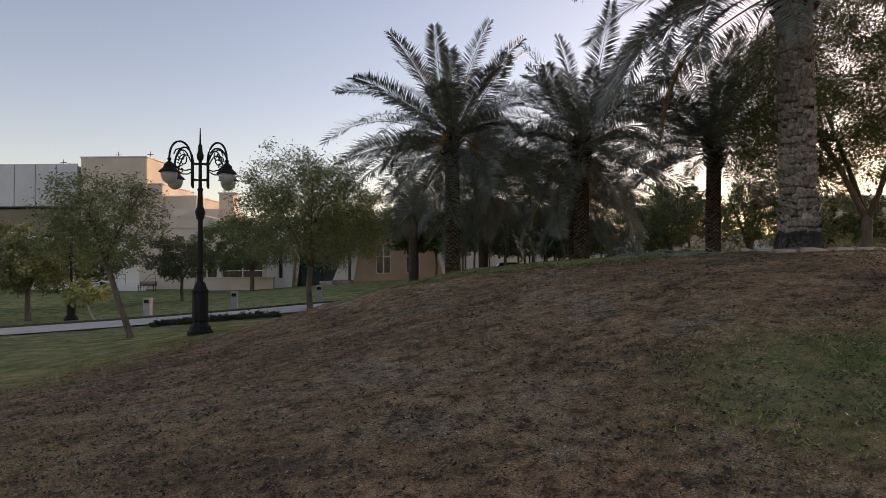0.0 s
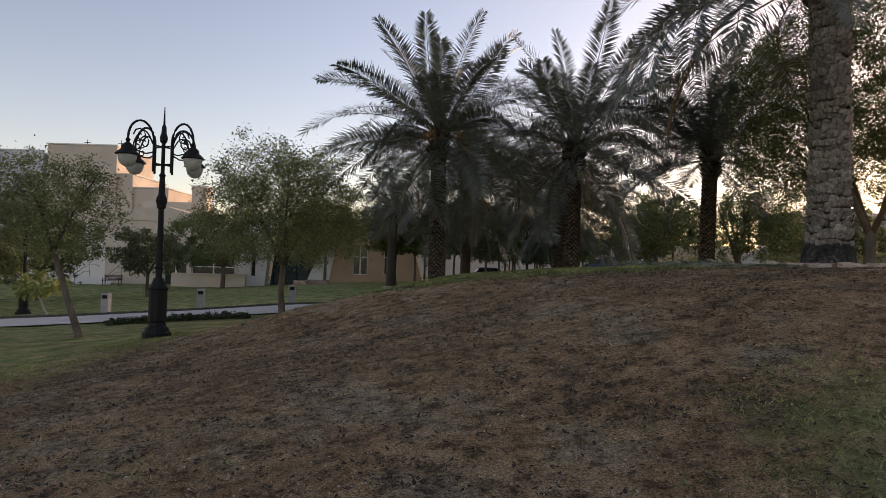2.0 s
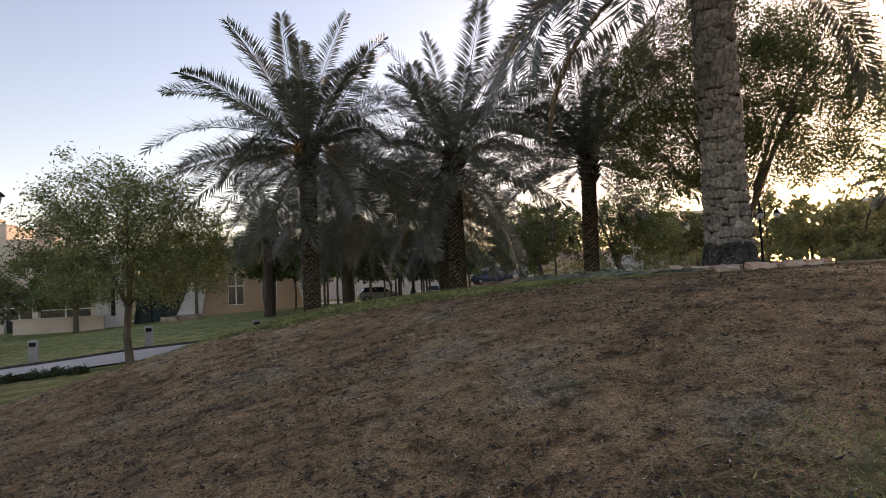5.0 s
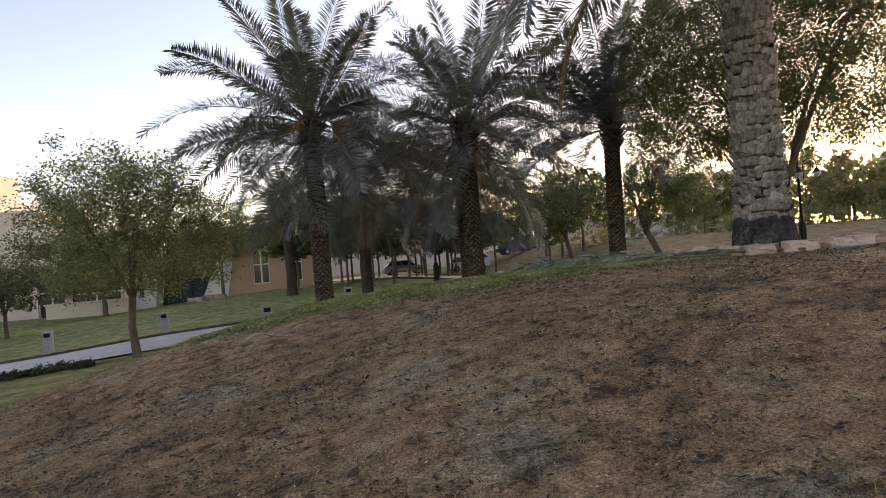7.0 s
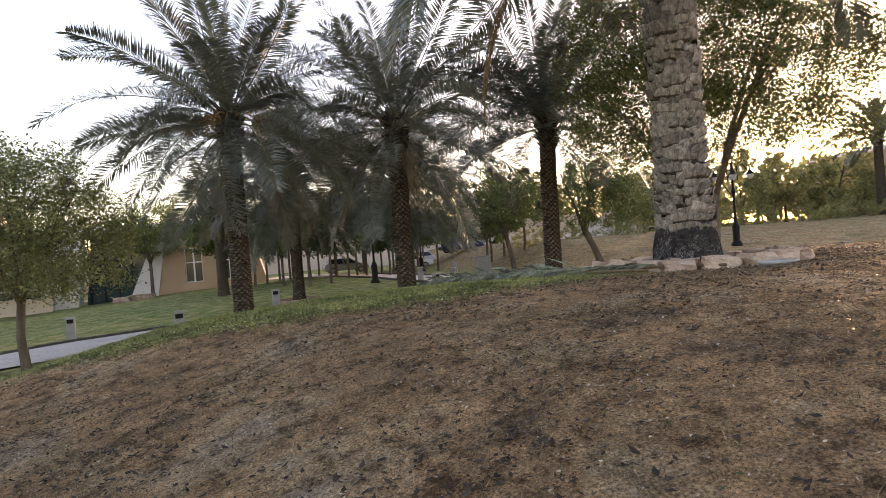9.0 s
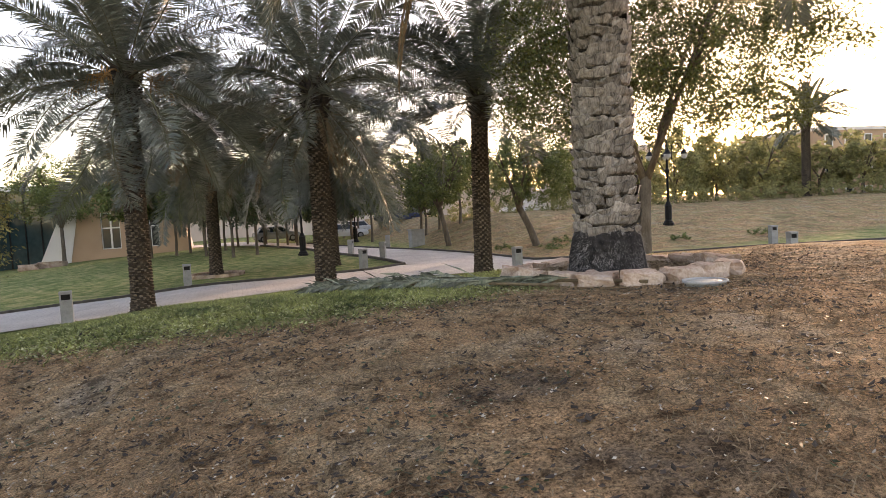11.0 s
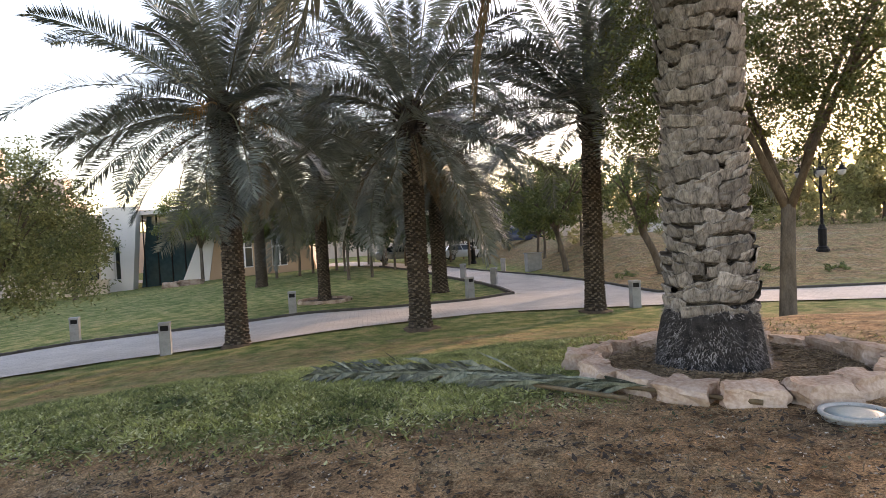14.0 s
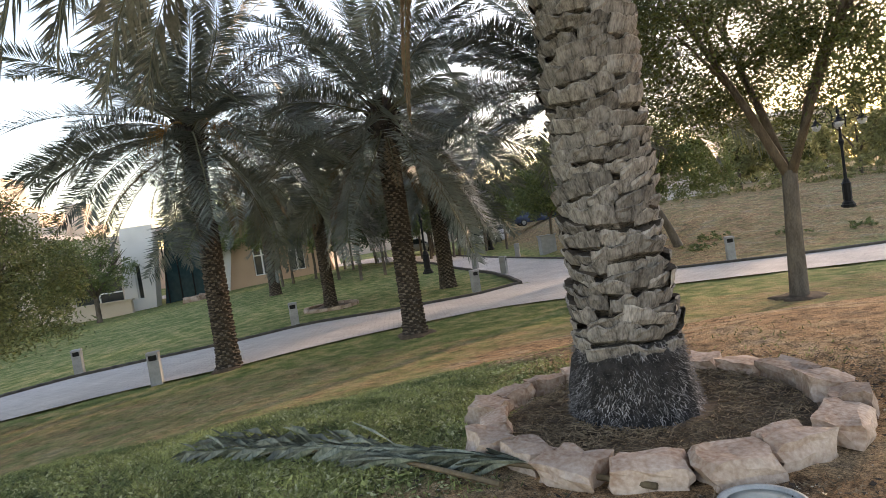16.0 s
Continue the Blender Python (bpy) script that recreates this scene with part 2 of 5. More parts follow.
def ground_material():
    m = bpy.data.materials.new("patchy_lawn")
    m.use_nodes = True
    t = m.node_tree
    b = t.nodes["Principled BSDF"]
    co = t.nodes.new("ShaderNodeTexCoord").outputs["Object"]

    def nz(scale, detail=6, rough=0.6):
        n = t.nodes.new("ShaderNodeTexNoise")
        n.inputs["Scale"].default_value, n.inputs["Detail"].default_value, n.inputs["Roughness"].default_value = scale, detail, rough
        t.links.new(co, n.inputs["Vector"])
        return n.outputs["Fac"]

    def ramp(fac, stops):
        r = t.nodes.new("ShaderNodeValToRGB")
        r.color_ramp.elements[0].position, r.color_ramp.elements[0].color = stops[0][0], (*stops[0][1], 1)
        r.color_ramp.elements[1].position, r.color_ramp.elements[1].color = stops[-1][0], (*stops[-1][1], 1)
        for p, c in stops[1:-1]:
            r.color_ramp.elements.new(p).color = (*c, 1)
        t.links.new(fac, r.inputs["Fac"])
        return r.outputs["Color"]

    def mix(fac, a, c, kind="MIX"):
        x = t.nodes.new("ShaderNodeMix")
        x.data_type, x.blend_type = "RGBA", kind
        if isinstance(fac, float):
            x.inputs["Factor"].default_value = fac
        else:
            t.links.new(fac, x.inputs["Factor"])
        t.links.new(a, x.inputs["A"])
        t.links.new(c, x.inputs["B"])
        return x.outputs["Result"]

    dry = ramp(nz(0.9, 8, 0.7), [(0.34, (0.13, 0.094, 0.065)), (0.42, (0.215, 0.142, 0.083)), (0.48, (0.272, 0.17, 0.095)), (0.55, (0.29, 0.204, 0.122)), (0.66, (0.25, 0.2, 0.145))])
    clumps = ramp(nz(5.5, 10, 0.72), [(0.38, (0.36, 0.34, 0.33)), (0.47, (0.95, 0.94, 0.93)), (0.62, (1.45, 1.42, 1.38))])
    grain = ramp(nz(60, 8, 0.85), [(0.38, (0.16, 0.15, 0.14)), (0.48, (0.92, 0.91, 0.9)), (0.6, (2.1, 2.05, 2.0))])
    dry = mix(1.0, mix(1.0, dry, clumps, "MULTIPLY"), grain, "MULTIPLY")
    lawn = ramp(nz(1.7, 8, 0.65), [(0.34, (0.09, 0.13, 0.045)), (0.48, (0.175, 0.215, 0.078)), (0.62, (0.35, 0.305, 0.15))])
    lawn = mix(1.0, lawn, ramp(nz(24, 8, 0.78), [(0.32, (0.35, 0.38, 0.3)), (0.5, (0.95, 0.95, 0.9)), (0.66, (1.55, 1.5, 1.4))]), "MULTIPLY")
    at = t.nodes.new("ShaderNodeAttribute")
    at.attribute_name = "lush"
    edge = t.nodes.new("ShaderNodeMath")
    edge.operation = "MULTIPLY_ADD"
    edge.inputs[1].default_value, edge.inputs[2].default_value = 1.1, -0.55
    t.links.new(nz(1.6, 8, 0.7), edge.inputs[0])
    both = t.nodes.new("ShaderNodeMath")
    both.operation = "ADD"
    t.links.new(edge.outputs[0], both.inputs[0])
    t.links.new(at.outputs["Fac"], both.inputs[1])
    fac = t.nodes.new("ShaderNodeMapRange")
    fac.inputs["From Min"].default_value, fac.inputs["From Max"].default_value = 0.3, 0.75
    t.links.new(both.outputs[0], fac.inputs["Value"])
    t.links.new(mix(fac.outputs["Result"], dry, lawn), b.inputs["Base Color"])
    b.inputs["Roughness"].default_value = 1.0
    b.inputs["Specular IOR Level"].default_value = 0.1
    bp = t.nodes.new("ShaderNodeBump")
    bp.inputs["Strength"].default_value, bp.inputs["Distance"].default_value = 0.9, 0.04
    t.links.new(nz(22, 8, 0.75), bp.inputs["Height"])
    t.links.new(bp.outputs["Normal"], b.inputs["Normal"])
    return m


gm.materials.append(ground_material())


# ---- building helpers ----
def mesh_of(bm, name, material, shade=False):
    bmesh.ops.recalc_face_normals(bm, faces=bm.faces)
    me = bpy.data.meshes.new(name)
    bm.to_mesh(me)
    bm.free()
    if material:
        me.materials.append(material)
    if shade:
        me.polygons.foreach_set("use_smooth", [True] * len(me.polygons))
    return me


def part(name, bm, material, parent, label="", shade=False):
    ob = new(name, mesh_of(bm, name, material, shade) if isinstance(bm, bmesh.types.BMesh) else bm)
    ob.parent = parent
    return tagged(ob, label)


def thing(name, x, y, z, label, category, rz=0, group="", kind=""):
    ob = new(name)
    ob.matrix_basis = pose(x, y, z, 0, 0, rz)
    return tagged(ob, label, category, group, kind)


def box(bm, cx, cy, cz, sx, sy, sz, bevel=0.0, m=None):
    made = bmesh.ops.create_cube(bm, size=1, matrix=(m or Matrix()) @ Matrix.Translation((cx, cy, cz)) @ Matrix.Diagonal((sx, sy, sz, 1)))
    if bevel:
        edges = list({e for v in made["verts"] for e in v.link_edges})
        bmesh.ops.bevel(bm, geom=edges, offset=bevel, segments=2, affect="EDGES", profile=0.6)


def lathe(bm, profile, n=12, m=None):
    """A turned shape from (radius, height) pairs."""
    rings = []
    for r, z in profile:
        rings.append([bm.verts.new((m or Matrix()) @ Vector((r * math.cos(2 * math.pi * k / n), r * math.sin(2 * math.pi * k / n), z))) for k in range(n)])
    for a, b in zip(rings, rings[1:]):
        for k in range(n):
            bm.faces.new((a[k], a[(k + 1) % n], b[(k + 1) % n], b[k]))
    bm.faces.new(rings[0][::-1])
    bm.faces.new(rings[-1])


def tube(bm, pts, radii, n=7):
    """A round limb along points, its radius given at each."""
    rings = []
    for k, p in enumerate(pts):
        d = (Vector(pts[min(k + 1, len(pts) - 1)]) - Vector(pts[max(k - 1, 0)])).normalized()
        a = d.cross(Vector((0, 0, 1)) if abs(d.z) < 0.9 else Vector((1, 0, 0))).normalized()
        b = d.cross(a)
        rings.append([bm.verts.new(Vector(p) + radii[k] * (math.cos(2 * math.pi * j / n) * a + math.sin(2 * math.pi * j / n) * b)) for j in range(n)])
    for r, s in zip(rings, rings[1:]):
        for j in range(n):
            bm.faces.new((r[j], r[(j + 1) % n], s[(j + 1) % n], s[j]))
    bm.faces.new(rings[0][::-1])
    bm.faces.new(rings[-1])


def prism(bm, outline, y0, y1):
    """An upright wall from an outline of (x, z), from y0 back to y1."""
    a = [bm.verts.new((x, y0, z)) for x, z in outline]
    b = [bm.verts.new((x, y1, z)) for x, z in outline]
    bm.faces.new(a)
    bm.faces.new(b[::-1])
    for k in range(len(a)):
        j = (k + 1) % len(a)
        bm.faces.new((a[k], b[k], b[j], a[j]))


# ---- paths ----
def resample(pts, n):
    d = np.r_[0, np.cumsum([math.dist(a, b) for a, b in zip(pts, pts[1:])])]
    t = np.linspace(0, d[-1], n)
    p = np.array(pts)
    return np.c_[np.interp(t, d, p[:, 0]), np.interp(t, d, p[:, 1])]


def paving_material():
    m = surf("block_paving", (0.47, 0.43, 0.39), (0.62, 0.57, 0.52), 0.7, 0.8, 0.1, detail_scale=14)
    t = m.node_tree
    b = t.nodes["Principled BSDF"]
    was = b.inputs["Base Color"].links[0].from_socket
    br = t.nodes.new("ShaderNodeTexBrick")
    br.inputs["Scale"].default_value, br.inputs["Mortar Size"].default_value = 1.6, 0.012
    br.inputs["Color1"].default_value, br.inputs["Color2"].default_value, br.inputs["Mortar"].default_value = (1, 1, 1, 1), (0.88, 0.87, 0.86, 1), (0.6, 0.58, 0.56, 1)
    t.links.new(t.nodes["Texture Coordinate"].outputs["Object"], br.inputs["Vector"])
    x = t.nodes.new("ShaderNodeMix")
    x.data_type, x.blend_type = "RGBA", "MULTIPLY"
    x.inputs["Factor"].default_value = 1.0
    t.links.new(was, x.inputs["A"])
    t.links.new(br.outputs["Color"], x.inputs["B"])
    t.links.new(x.outputs["Result"], b.inputs["Base Color"])
    return m


M_PAVING = paving_material()
NEAR = [(-60, 22), (-20, 23.6), (-13, 23.6), (-8.5, 24.2), (-5.6, 25.6), (-3, 26.4), (1, 26.8), (3.8, 28.1), (6, 28.8), (8.1, 29.4), (10.3, 29.0), (14, 28.2), (19.5, 26.4), (26, 24.3), (60, 13)]
FAR = [(-60, 27), (-20, 28.4), (-14, 28.3), (-9.5, 29.4), (-6.2, 31.3), (-3.6, 31.8), (-1.2, 32), (1.1, 32.8), (4.9, 32.9), (8.2, 33.6), (10.2, 35.1), (15.3, 31.9), (20, 30.2), (25.3, 29.3), (30.7, 27.7), (60, 18)]
BRANCH_L = [(10.2, 35.1), (10.2, 38), (9.9, 41.6), (8.6, 47.7), (7.7, 53.8), (5, 62), (-2, 72), (-30, 84)]
BRANCH_R = [(15.3, 31.9), (15.0, 37), (14.0, 43.8), (11.9, 51.2), (10.5, 57), (9, 63), (3, 74), (-26, 88)]


def strip(name, left, right, n, across, lift, material, label):
    a, b = resample(left, n), resample(right, n)
    vs, fs = [], []
    for p, q in zip(a, b):
        for k in range(across + 1):
            x, y = p + (q - p) * k / across
            vs.append((x, y, land(x, y) + lift))
    w = across + 1
    for j in range(n - 1):
        for k in range(across):
            fs.append((j * w + k, j * w + k + 1, (j + 1) * w + k + 1, (j + 1) * w + k))
    me = bpy.data.meshes.new(name)
    me.from_pydata(vs, [], fs)
    me.materials.append(material)
    return tagged(new(name, me), label, "path", kind="structure")


strip("pavement_main", NEAR, FAR, 120, 8, 0.045, M_PAVING, "pale block-paved park path curving round the mound")
strip("pavement_branch", BRANCH_L, BRANCH_R, 70, 8, 0.045, M_PAVING, "pale block-paved path leading on between lawns")


# Kerb-shaped strip for the lawn's raised soil edge; its shadow is in the colour.
def kerb(pts, n, name="kerb"):
    bm = bmesh.new()
    p = resample(pts, n)
    for (x0, y0), (x1, y1) in zip(p, p[1:]):
        d = math.hypot(x1 - x0, y1 - y0)
        mx, my = (x0 + x1) / 2, (y0 + y1) / 2
        box(bm, 0, 0, 0, d, 0.14, 0.22, 0, pose(mx, my, land(mx, my) + 0.02, 0, 0, math.degrees(math.atan2(y1 - y0, x1 - x0))))
    tagged(new(name, mesh_of(bm, name, M_LAWN_EDGE)), "dark low lawn edge along the path, its shadow in the colour", "kerb", kind="structure")


kerb(FAR[1:11], 70)
kerb(FAR[11:], 40)
kerb(BRANCH_L[:6], 40)
kerb(BRANCH_R[:6], 40)


# ---- palms ----
def frond_mesh(name, length, start, bend, leaf, n, rng, material, twist=0.0, vee=0.5, width=0.019, sweep=0.48):
    """One feather leaf from the origin outwards along +x: it leaves at the angle start and bends down by bend, in degrees."""
    vs, fs, mats = [], [], []
    steps = 14
    pts, tang = [], []
    p, a = Vector((0, 0, 0)), radians(start)
    for k in range(steps + 1):
        t = k / steps
        ang = radians(start) - radians(bend) * t ** 1.5
        d = Vector((math.cos(ang), math.sin(twist) * t * 0.6, math.sin(ang))).normalized()
        pts.append(p.copy())
        tang.append(d)
        p = p + d * (length / steps)
    for k, (q, d) in enumerate(zip(pts, tang)):
        side = d.cross(Vector((0, 0, 1)))
        side = side.normalized() if side.length > 0.05 else Vector((0, 1, 0))
        up = side.cross(d)
        r = 0.026 * (1 - 0.8 * k / steps)
        for c, s in ((-1, 0), (0, 0.6), (1, 0), (0, -0.6)):
            vs.append(q + side * r * c + up * r * s)
    for k in range(steps):
        for j in range(4):
            fs.append((k * 4 + j, k * 4 + (j + 1) % 4, k * 4 + 4 + (j + 1) % 4, k * 4 + 4 + j))
            mats.append(1)
    for k in range(n):
        t = 0.14 + 0.86 * (k + rng.random() * 0.6) / n
        i = min(int(t * steps), steps - 1)
        q = pts[i].lerp(pts[i + 1], t * steps - i)
        d = tang[i]
        side = d.cross(Vector((0, 0, 1)))
        side = side.normalized() if side.length > 0.05 else Vector((0, 1, 0))
        up = side.cross(d)
        prof = min(1.0, 0.45 + 2.2 * (t - 0.14)) * (1 - 0.62 * max(0.0, (t - 0.6) / 0.4) ** 2)
        for sgn in (-1, 1):
            ln = leaf * prof * rng.uniform(0.8, 1.12)
            fwd = sweep + 0.5 * t * t + rng.uniform(-0.12, 0.12)
            lift = vee * rng.choice((1.4, 0.8, 0.2)) + rng.uniform(-0.1, 0.1)
            w = (side * sgn + d * fwd + up * lift).normalized()
            across = w.cross(up + side * sgn * 0.3).normalized() * width
            mid = q + w * ln * 0.45
            tip = q + w * ln + Vector((0, 0, -0.1 * ln))
            b = len(vs)
            vs += [q - across * 0.5, mid - across, tip, mid + across]
            fs.append((b, b + 1, b + 2, b + 3))
            mats.append(0)
    me = bpy.data.meshes.new(name)
    me.from_pydata([tuple(v) for v in vs], [], fs)
    me.materials.append(material)
    me.materials.append(M_RACHIS)
    me.polygons.foreach_set("material_index", mats)
    return me


rng = random.Random(5)
FRONDS = {}
for tier, (start, bend) in enumerate([(80, 18), (65, 30), (49, 42), (32, 56), (13, 60), (-9, 52), (-46, 34)]):
    FRONDS[tier] = [frond_mesh("frond", rng.uniform(0.9, 1.08) * 4.5, start + rng.uniform(-5, 5), bend + rng.uniform(-12, 12), 0.7, 128, rng, M_FROND, twist=rng.uniform(-0.8, 0.8), vee=0.5, width=0.018) for _ in range(5)]
FAR_FRONDS = {k: [frond_mesh("frond", 5.2, a, b, 0.9, 34, rng, M_FROND, vee=0.3, width=0.12)] for k, (a, b) in enumerate([(84, 22), (66, 45), (45, 62), (20, 66), (-5, 60), (-30, 40)])}
DRY = [frond_mesh("dry_frond", 2.9, -40 + 8 * k, 45, 0.34, 46, rng, M_FROND_DRY, twist=0.4 * k - 0.4, vee=0.1) for k in range(3)]


def boot_mesh(rng):
    """The stub of a cut leaf: a broad scale that leans off the trunk and ends in a thick ragged cut."""
    bm = bmesh.new()
    w, h, d = 0.178 * rng.uniform(0.8, 1.2), 0.128 * rng.uniform(0.94, 1.12), 0.062
    cols = 9
    rows = [(0.0, -0.5), (0.14, -0.05), (0.27, 0.48), (0.5, 0.7), (0.8, 0.9), (0.96, 1.0), (1.02, 0.86)]
    tilt = rng.uniform(-0.03, 0.03)
    notch = [rng.uniform(-0.022, 0.012) for _ in range(cols)]
    grid = []
    for fz, out in rows:
        line = []
        for k in range(cols):
            s = k / (cols - 1) * 2 - 1
            edge = 1 - 0.5 * abs(s) ** 7
            x = (out * d * edge - 0.03 * s * s) + (rng.uniform(-0.008, 0.008) if fz > 0.3 else 0)
            z = fz * h + (notch[k] + tilt * s) * fz ** 2 - 0.012 * fz * s ** 6
            line.append(bm.verts.new((x, s * w * (1.0 - 0.06 * fz), z)))
        grid.append(line)
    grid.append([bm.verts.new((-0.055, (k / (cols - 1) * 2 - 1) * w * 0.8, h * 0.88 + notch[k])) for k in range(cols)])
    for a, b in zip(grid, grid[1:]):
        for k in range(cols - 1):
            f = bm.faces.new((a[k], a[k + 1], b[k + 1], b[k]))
            # The cut face takes the dark core material, so gaps between stubs read dark.
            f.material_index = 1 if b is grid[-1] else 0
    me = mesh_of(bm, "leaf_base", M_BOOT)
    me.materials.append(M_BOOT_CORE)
    return me


def trunk_mesh(height, r0, r1, rng, ring=0.17, flare=0.35, n=22, bend=(0, 0), material=None, bumps=0.1):
    """A palm trunk with rows of jagged leaf scars."""
    vs, fs = [], []
    rows = int(height / ring * 5)
    for k in range(rows + 1):
        z = height * k / rows
        t = z / height
        r = r0 + (r1 - r0) * min(1, t * 1.3) + flare * r0 * math.exp(-z / 0.35)
        saw = (z / ring) % 1.0
        for j in range(n):
            a = 2 * math.pi * j / n
            ph = (z / ring + (0.5 if j % 2 else 0) + 0.13 * math.sin(3 * a)) % 1.0
            rr = r + bumps * (ph - 0.4) + 0.018 * noise.noise((a * 2, z * 5, r0 * 9))
            vs.append((rr * math.cos(a) + bend[0] * t * t, rr * math.sin(a) + bend[1] * t * t, z - 0.1))
    for k in range(rows):
        for j in range(n):
            fs.append((k * n + j, k * n + (j + 1) % n, (k + 1) * n + (j + 1) % n, (k + 1) * n + j))
    me = bpy.data.meshes.new("trunk")
    me.from_pydata(vs, [], fs)
    me.materials.append(material or M_TRUNK)
    if material is None:
        me.materials.append(M_SCAR)
        cut = []
        for k in range(rows):
            for j in range(n):
                ph = (height * (k + 0.5) / rows / ring + (0.5 if j % 2 else 0) + 0.13 * math.sin(6 * math.pi * j / n)) % 1.0
                cut.append(1 if ph > 0.62 and rng.random() < 0.8 else 0)
        me.polygons.foreach_set("material_index", cut)
    return me


def crown_of(palm, top, counts, size, rng, dry=5, turn=0.0, meshes=FRONDS):
    """Fronds round the head of a palm, tier by tier from the upright spear leaves down to the hanging ones."""
    k = 0
    for tier, count in enumerate(counts):
        for j in range(count):
            k += 1
            f = new("frond", rng.choice(meshes[tier]))
            f.parent = palm
            a = math.degrees(2.39996 * k) + turn + rng.uniform(-14, 14)
            s = size * rng.uniform(0.86, 1.1) * (0.8 if tier == 0 else 1.0)
            f.matrix_basis = pose(top[0], top[1], top[2] - 0.09 * tier + 0.1, 0, rng.uniform(-7, 7), a) @ pose(0, 0, 0, rng.uniform(-16, 16) * (1 if tier < 2 else 2.6)) @ Matrix.Diagonal((s, s * rng.choice((-1, 1)), s, 1)) @ Matrix.Translation((0.1, 0, 0))
    for j in range(dry):
        f = new("dry_frond", rng.choice(DRY))
        f.parent = palm
        s = size * rng.uniform(0.7, 1.05)
        f.matrix_basis = pose(top[0], top[1], top[2] - 0.65, 0, 0, 360 * j / max(1, dry) + rng.uniform(-25, 25)) @ Matrix.Diagonal((s, s, s, 1)) @ Matrix.Translation((0.15, 0, 0))
        tagged(f, "dry brown hanging palm frond")


def head_mesh(r, rng, material):
    """The shaggy head of leaf bases just under the crown."""
    bm = bmesh.new()
    lathe(bm, [(r * 0.9, -1.1), (r * 1.05, -0.75), (r * 1.2, -0.3), (r * 1.15, 0.05), (r * 0.9, 0.35), (r * 0.3, 0.5)], 14)
    for k in range(60):
        a, z = 2.4 * k, -0.95 + 1.2 * k / 60
        rr = r * (1.02 + 0.2 * (k / 60))
        p = Vector((rr * math.cos(a), rr * math.sin(a), z))
        out = Vector((math.cos(a), math.sin(a), 1.1)).normalized()
        tube(bm, [p - out * 0.1, p + out * rng.uniform(0.2, 0.38)], [0.06, 0.028], 4)
    return mesh_of(bm, "crown_base", material)


M_STALK = surf("fruit_stalk", (0.16, 0.085, 0.03), (0.34, 0.19, 0.07), 5, 0.8, 0, vary=0.3)


def bunch_of_stalks(palm, top, a, rng):
    """A spent fruit bunch: an arching stem that ends in a brush of thin drooping strands."""
    bm = bmesh.new()
    axis = [Vector((0.15 + 0.95 * u, 0, 0.45 * u - 0.75 * u * u)) for u in np.linspace(0, 1, 7)]
    tube(bm, axis, [0.035, 0.03, 0.028, 0.026, 0.024, 0.02, 0.015], 5)
    for k in range(34):
        p = axis[5].lerp(axis[6], rng.random())
        d = Vector((rng.uniform(0.0, 0.45), rng.uniform(-0.28, 0.28), rng.uniform(-0.15, 0.2)))
        tube(bm, [p, p + d, p + d * 1.25 + Vector((0, 0, -rng.uniform(0.2, 0.5)))], [0.008, 0.008, 0.006], 3)
    b = part("fruit_stalk", bm, M_STALK, palm, "spent orange-brown date stalk")
    b.matrix_basis = pose(top[0], top[1], top[2], 0, 0, a)


def date_palm(x, y, height, r, counts, size, seed, label, dry=5, bend=(0, 0), turn=0.0, meshes=FRONDS, stalks=0):
    rng = random.Random(seed)
    palm = thing("date_palm", x, y, land(x, y), label, "palm tree", group="date palms")
    part("trunk", trunk_mesh(height, r * 1.05, r, rng, bend=bend), None, palm)
    h = part("crown_base", head_mesh(r, rng, M_TRUNK), None, palm)
    h.location = (bend[0], bend[1], height - 0.1)
    crown_of(palm, (bend[0], bend[1], height), counts, size, rng, dry, turn, meshes)
    for k in range(stalks):
        bunch_of_stalks(palm, (bend[0], bend[1], height - 0.15), 360 * k / stalks + turn * 1.7, rng)
    return palm


FULL = (3, 7, 9, 11, 14, 18, 6)
date_palm(0.2, 26.9, 6.95, 0.27, FULL, 1.12, 11, "tall date palm with dark trunk and full grey-green crown", dry=6, turn=20, stalks=5)
date_palm(5.5, 26.9, 6.5, 0.28, (3, 6, 8, 10, 12, 13, 11), 1.04, 12, "date palm with drooping grey-green crown and old hanging fronds", dry=9, turn=65)
date_palm(11.3, 28.0, 6.6, 0.28, (3, 8, 11, 15, 16, 11, 0), 1.24, 13, "date palm with broad dense crown beside the path", dry=1, turn=130, bend=(0.15, 0))
date_palm(7.4, 38.3, 5.9, 0.32, (4, 8, 11, 15, 18, 18, 16), 1.0, 14, "stout date palm on the lawn beyond the path", dry=6)
date_palm(2.0, 37.6, 6.3, 0.24, (4, 8, 11, 15, 18, 18, 18), 1.05, 15, "slim date palm in a small stone ring on the lawn", dry=7)
date_palm(-2.75, 49.8, 5.8, 0.3, (4, 6, 8, 9, 9, 8), 0.9, 16, "slim date palm with sunlit trunk in front of the house", dry=8, stalks=2)
date_palm(47.5, 47.0, 6.6, 0.3, (4, 8, 9, 9, 7, 4), 0.7, 17, "tall thin date palm on the far bank", dry=0, meshes=FAR_FRONDS)

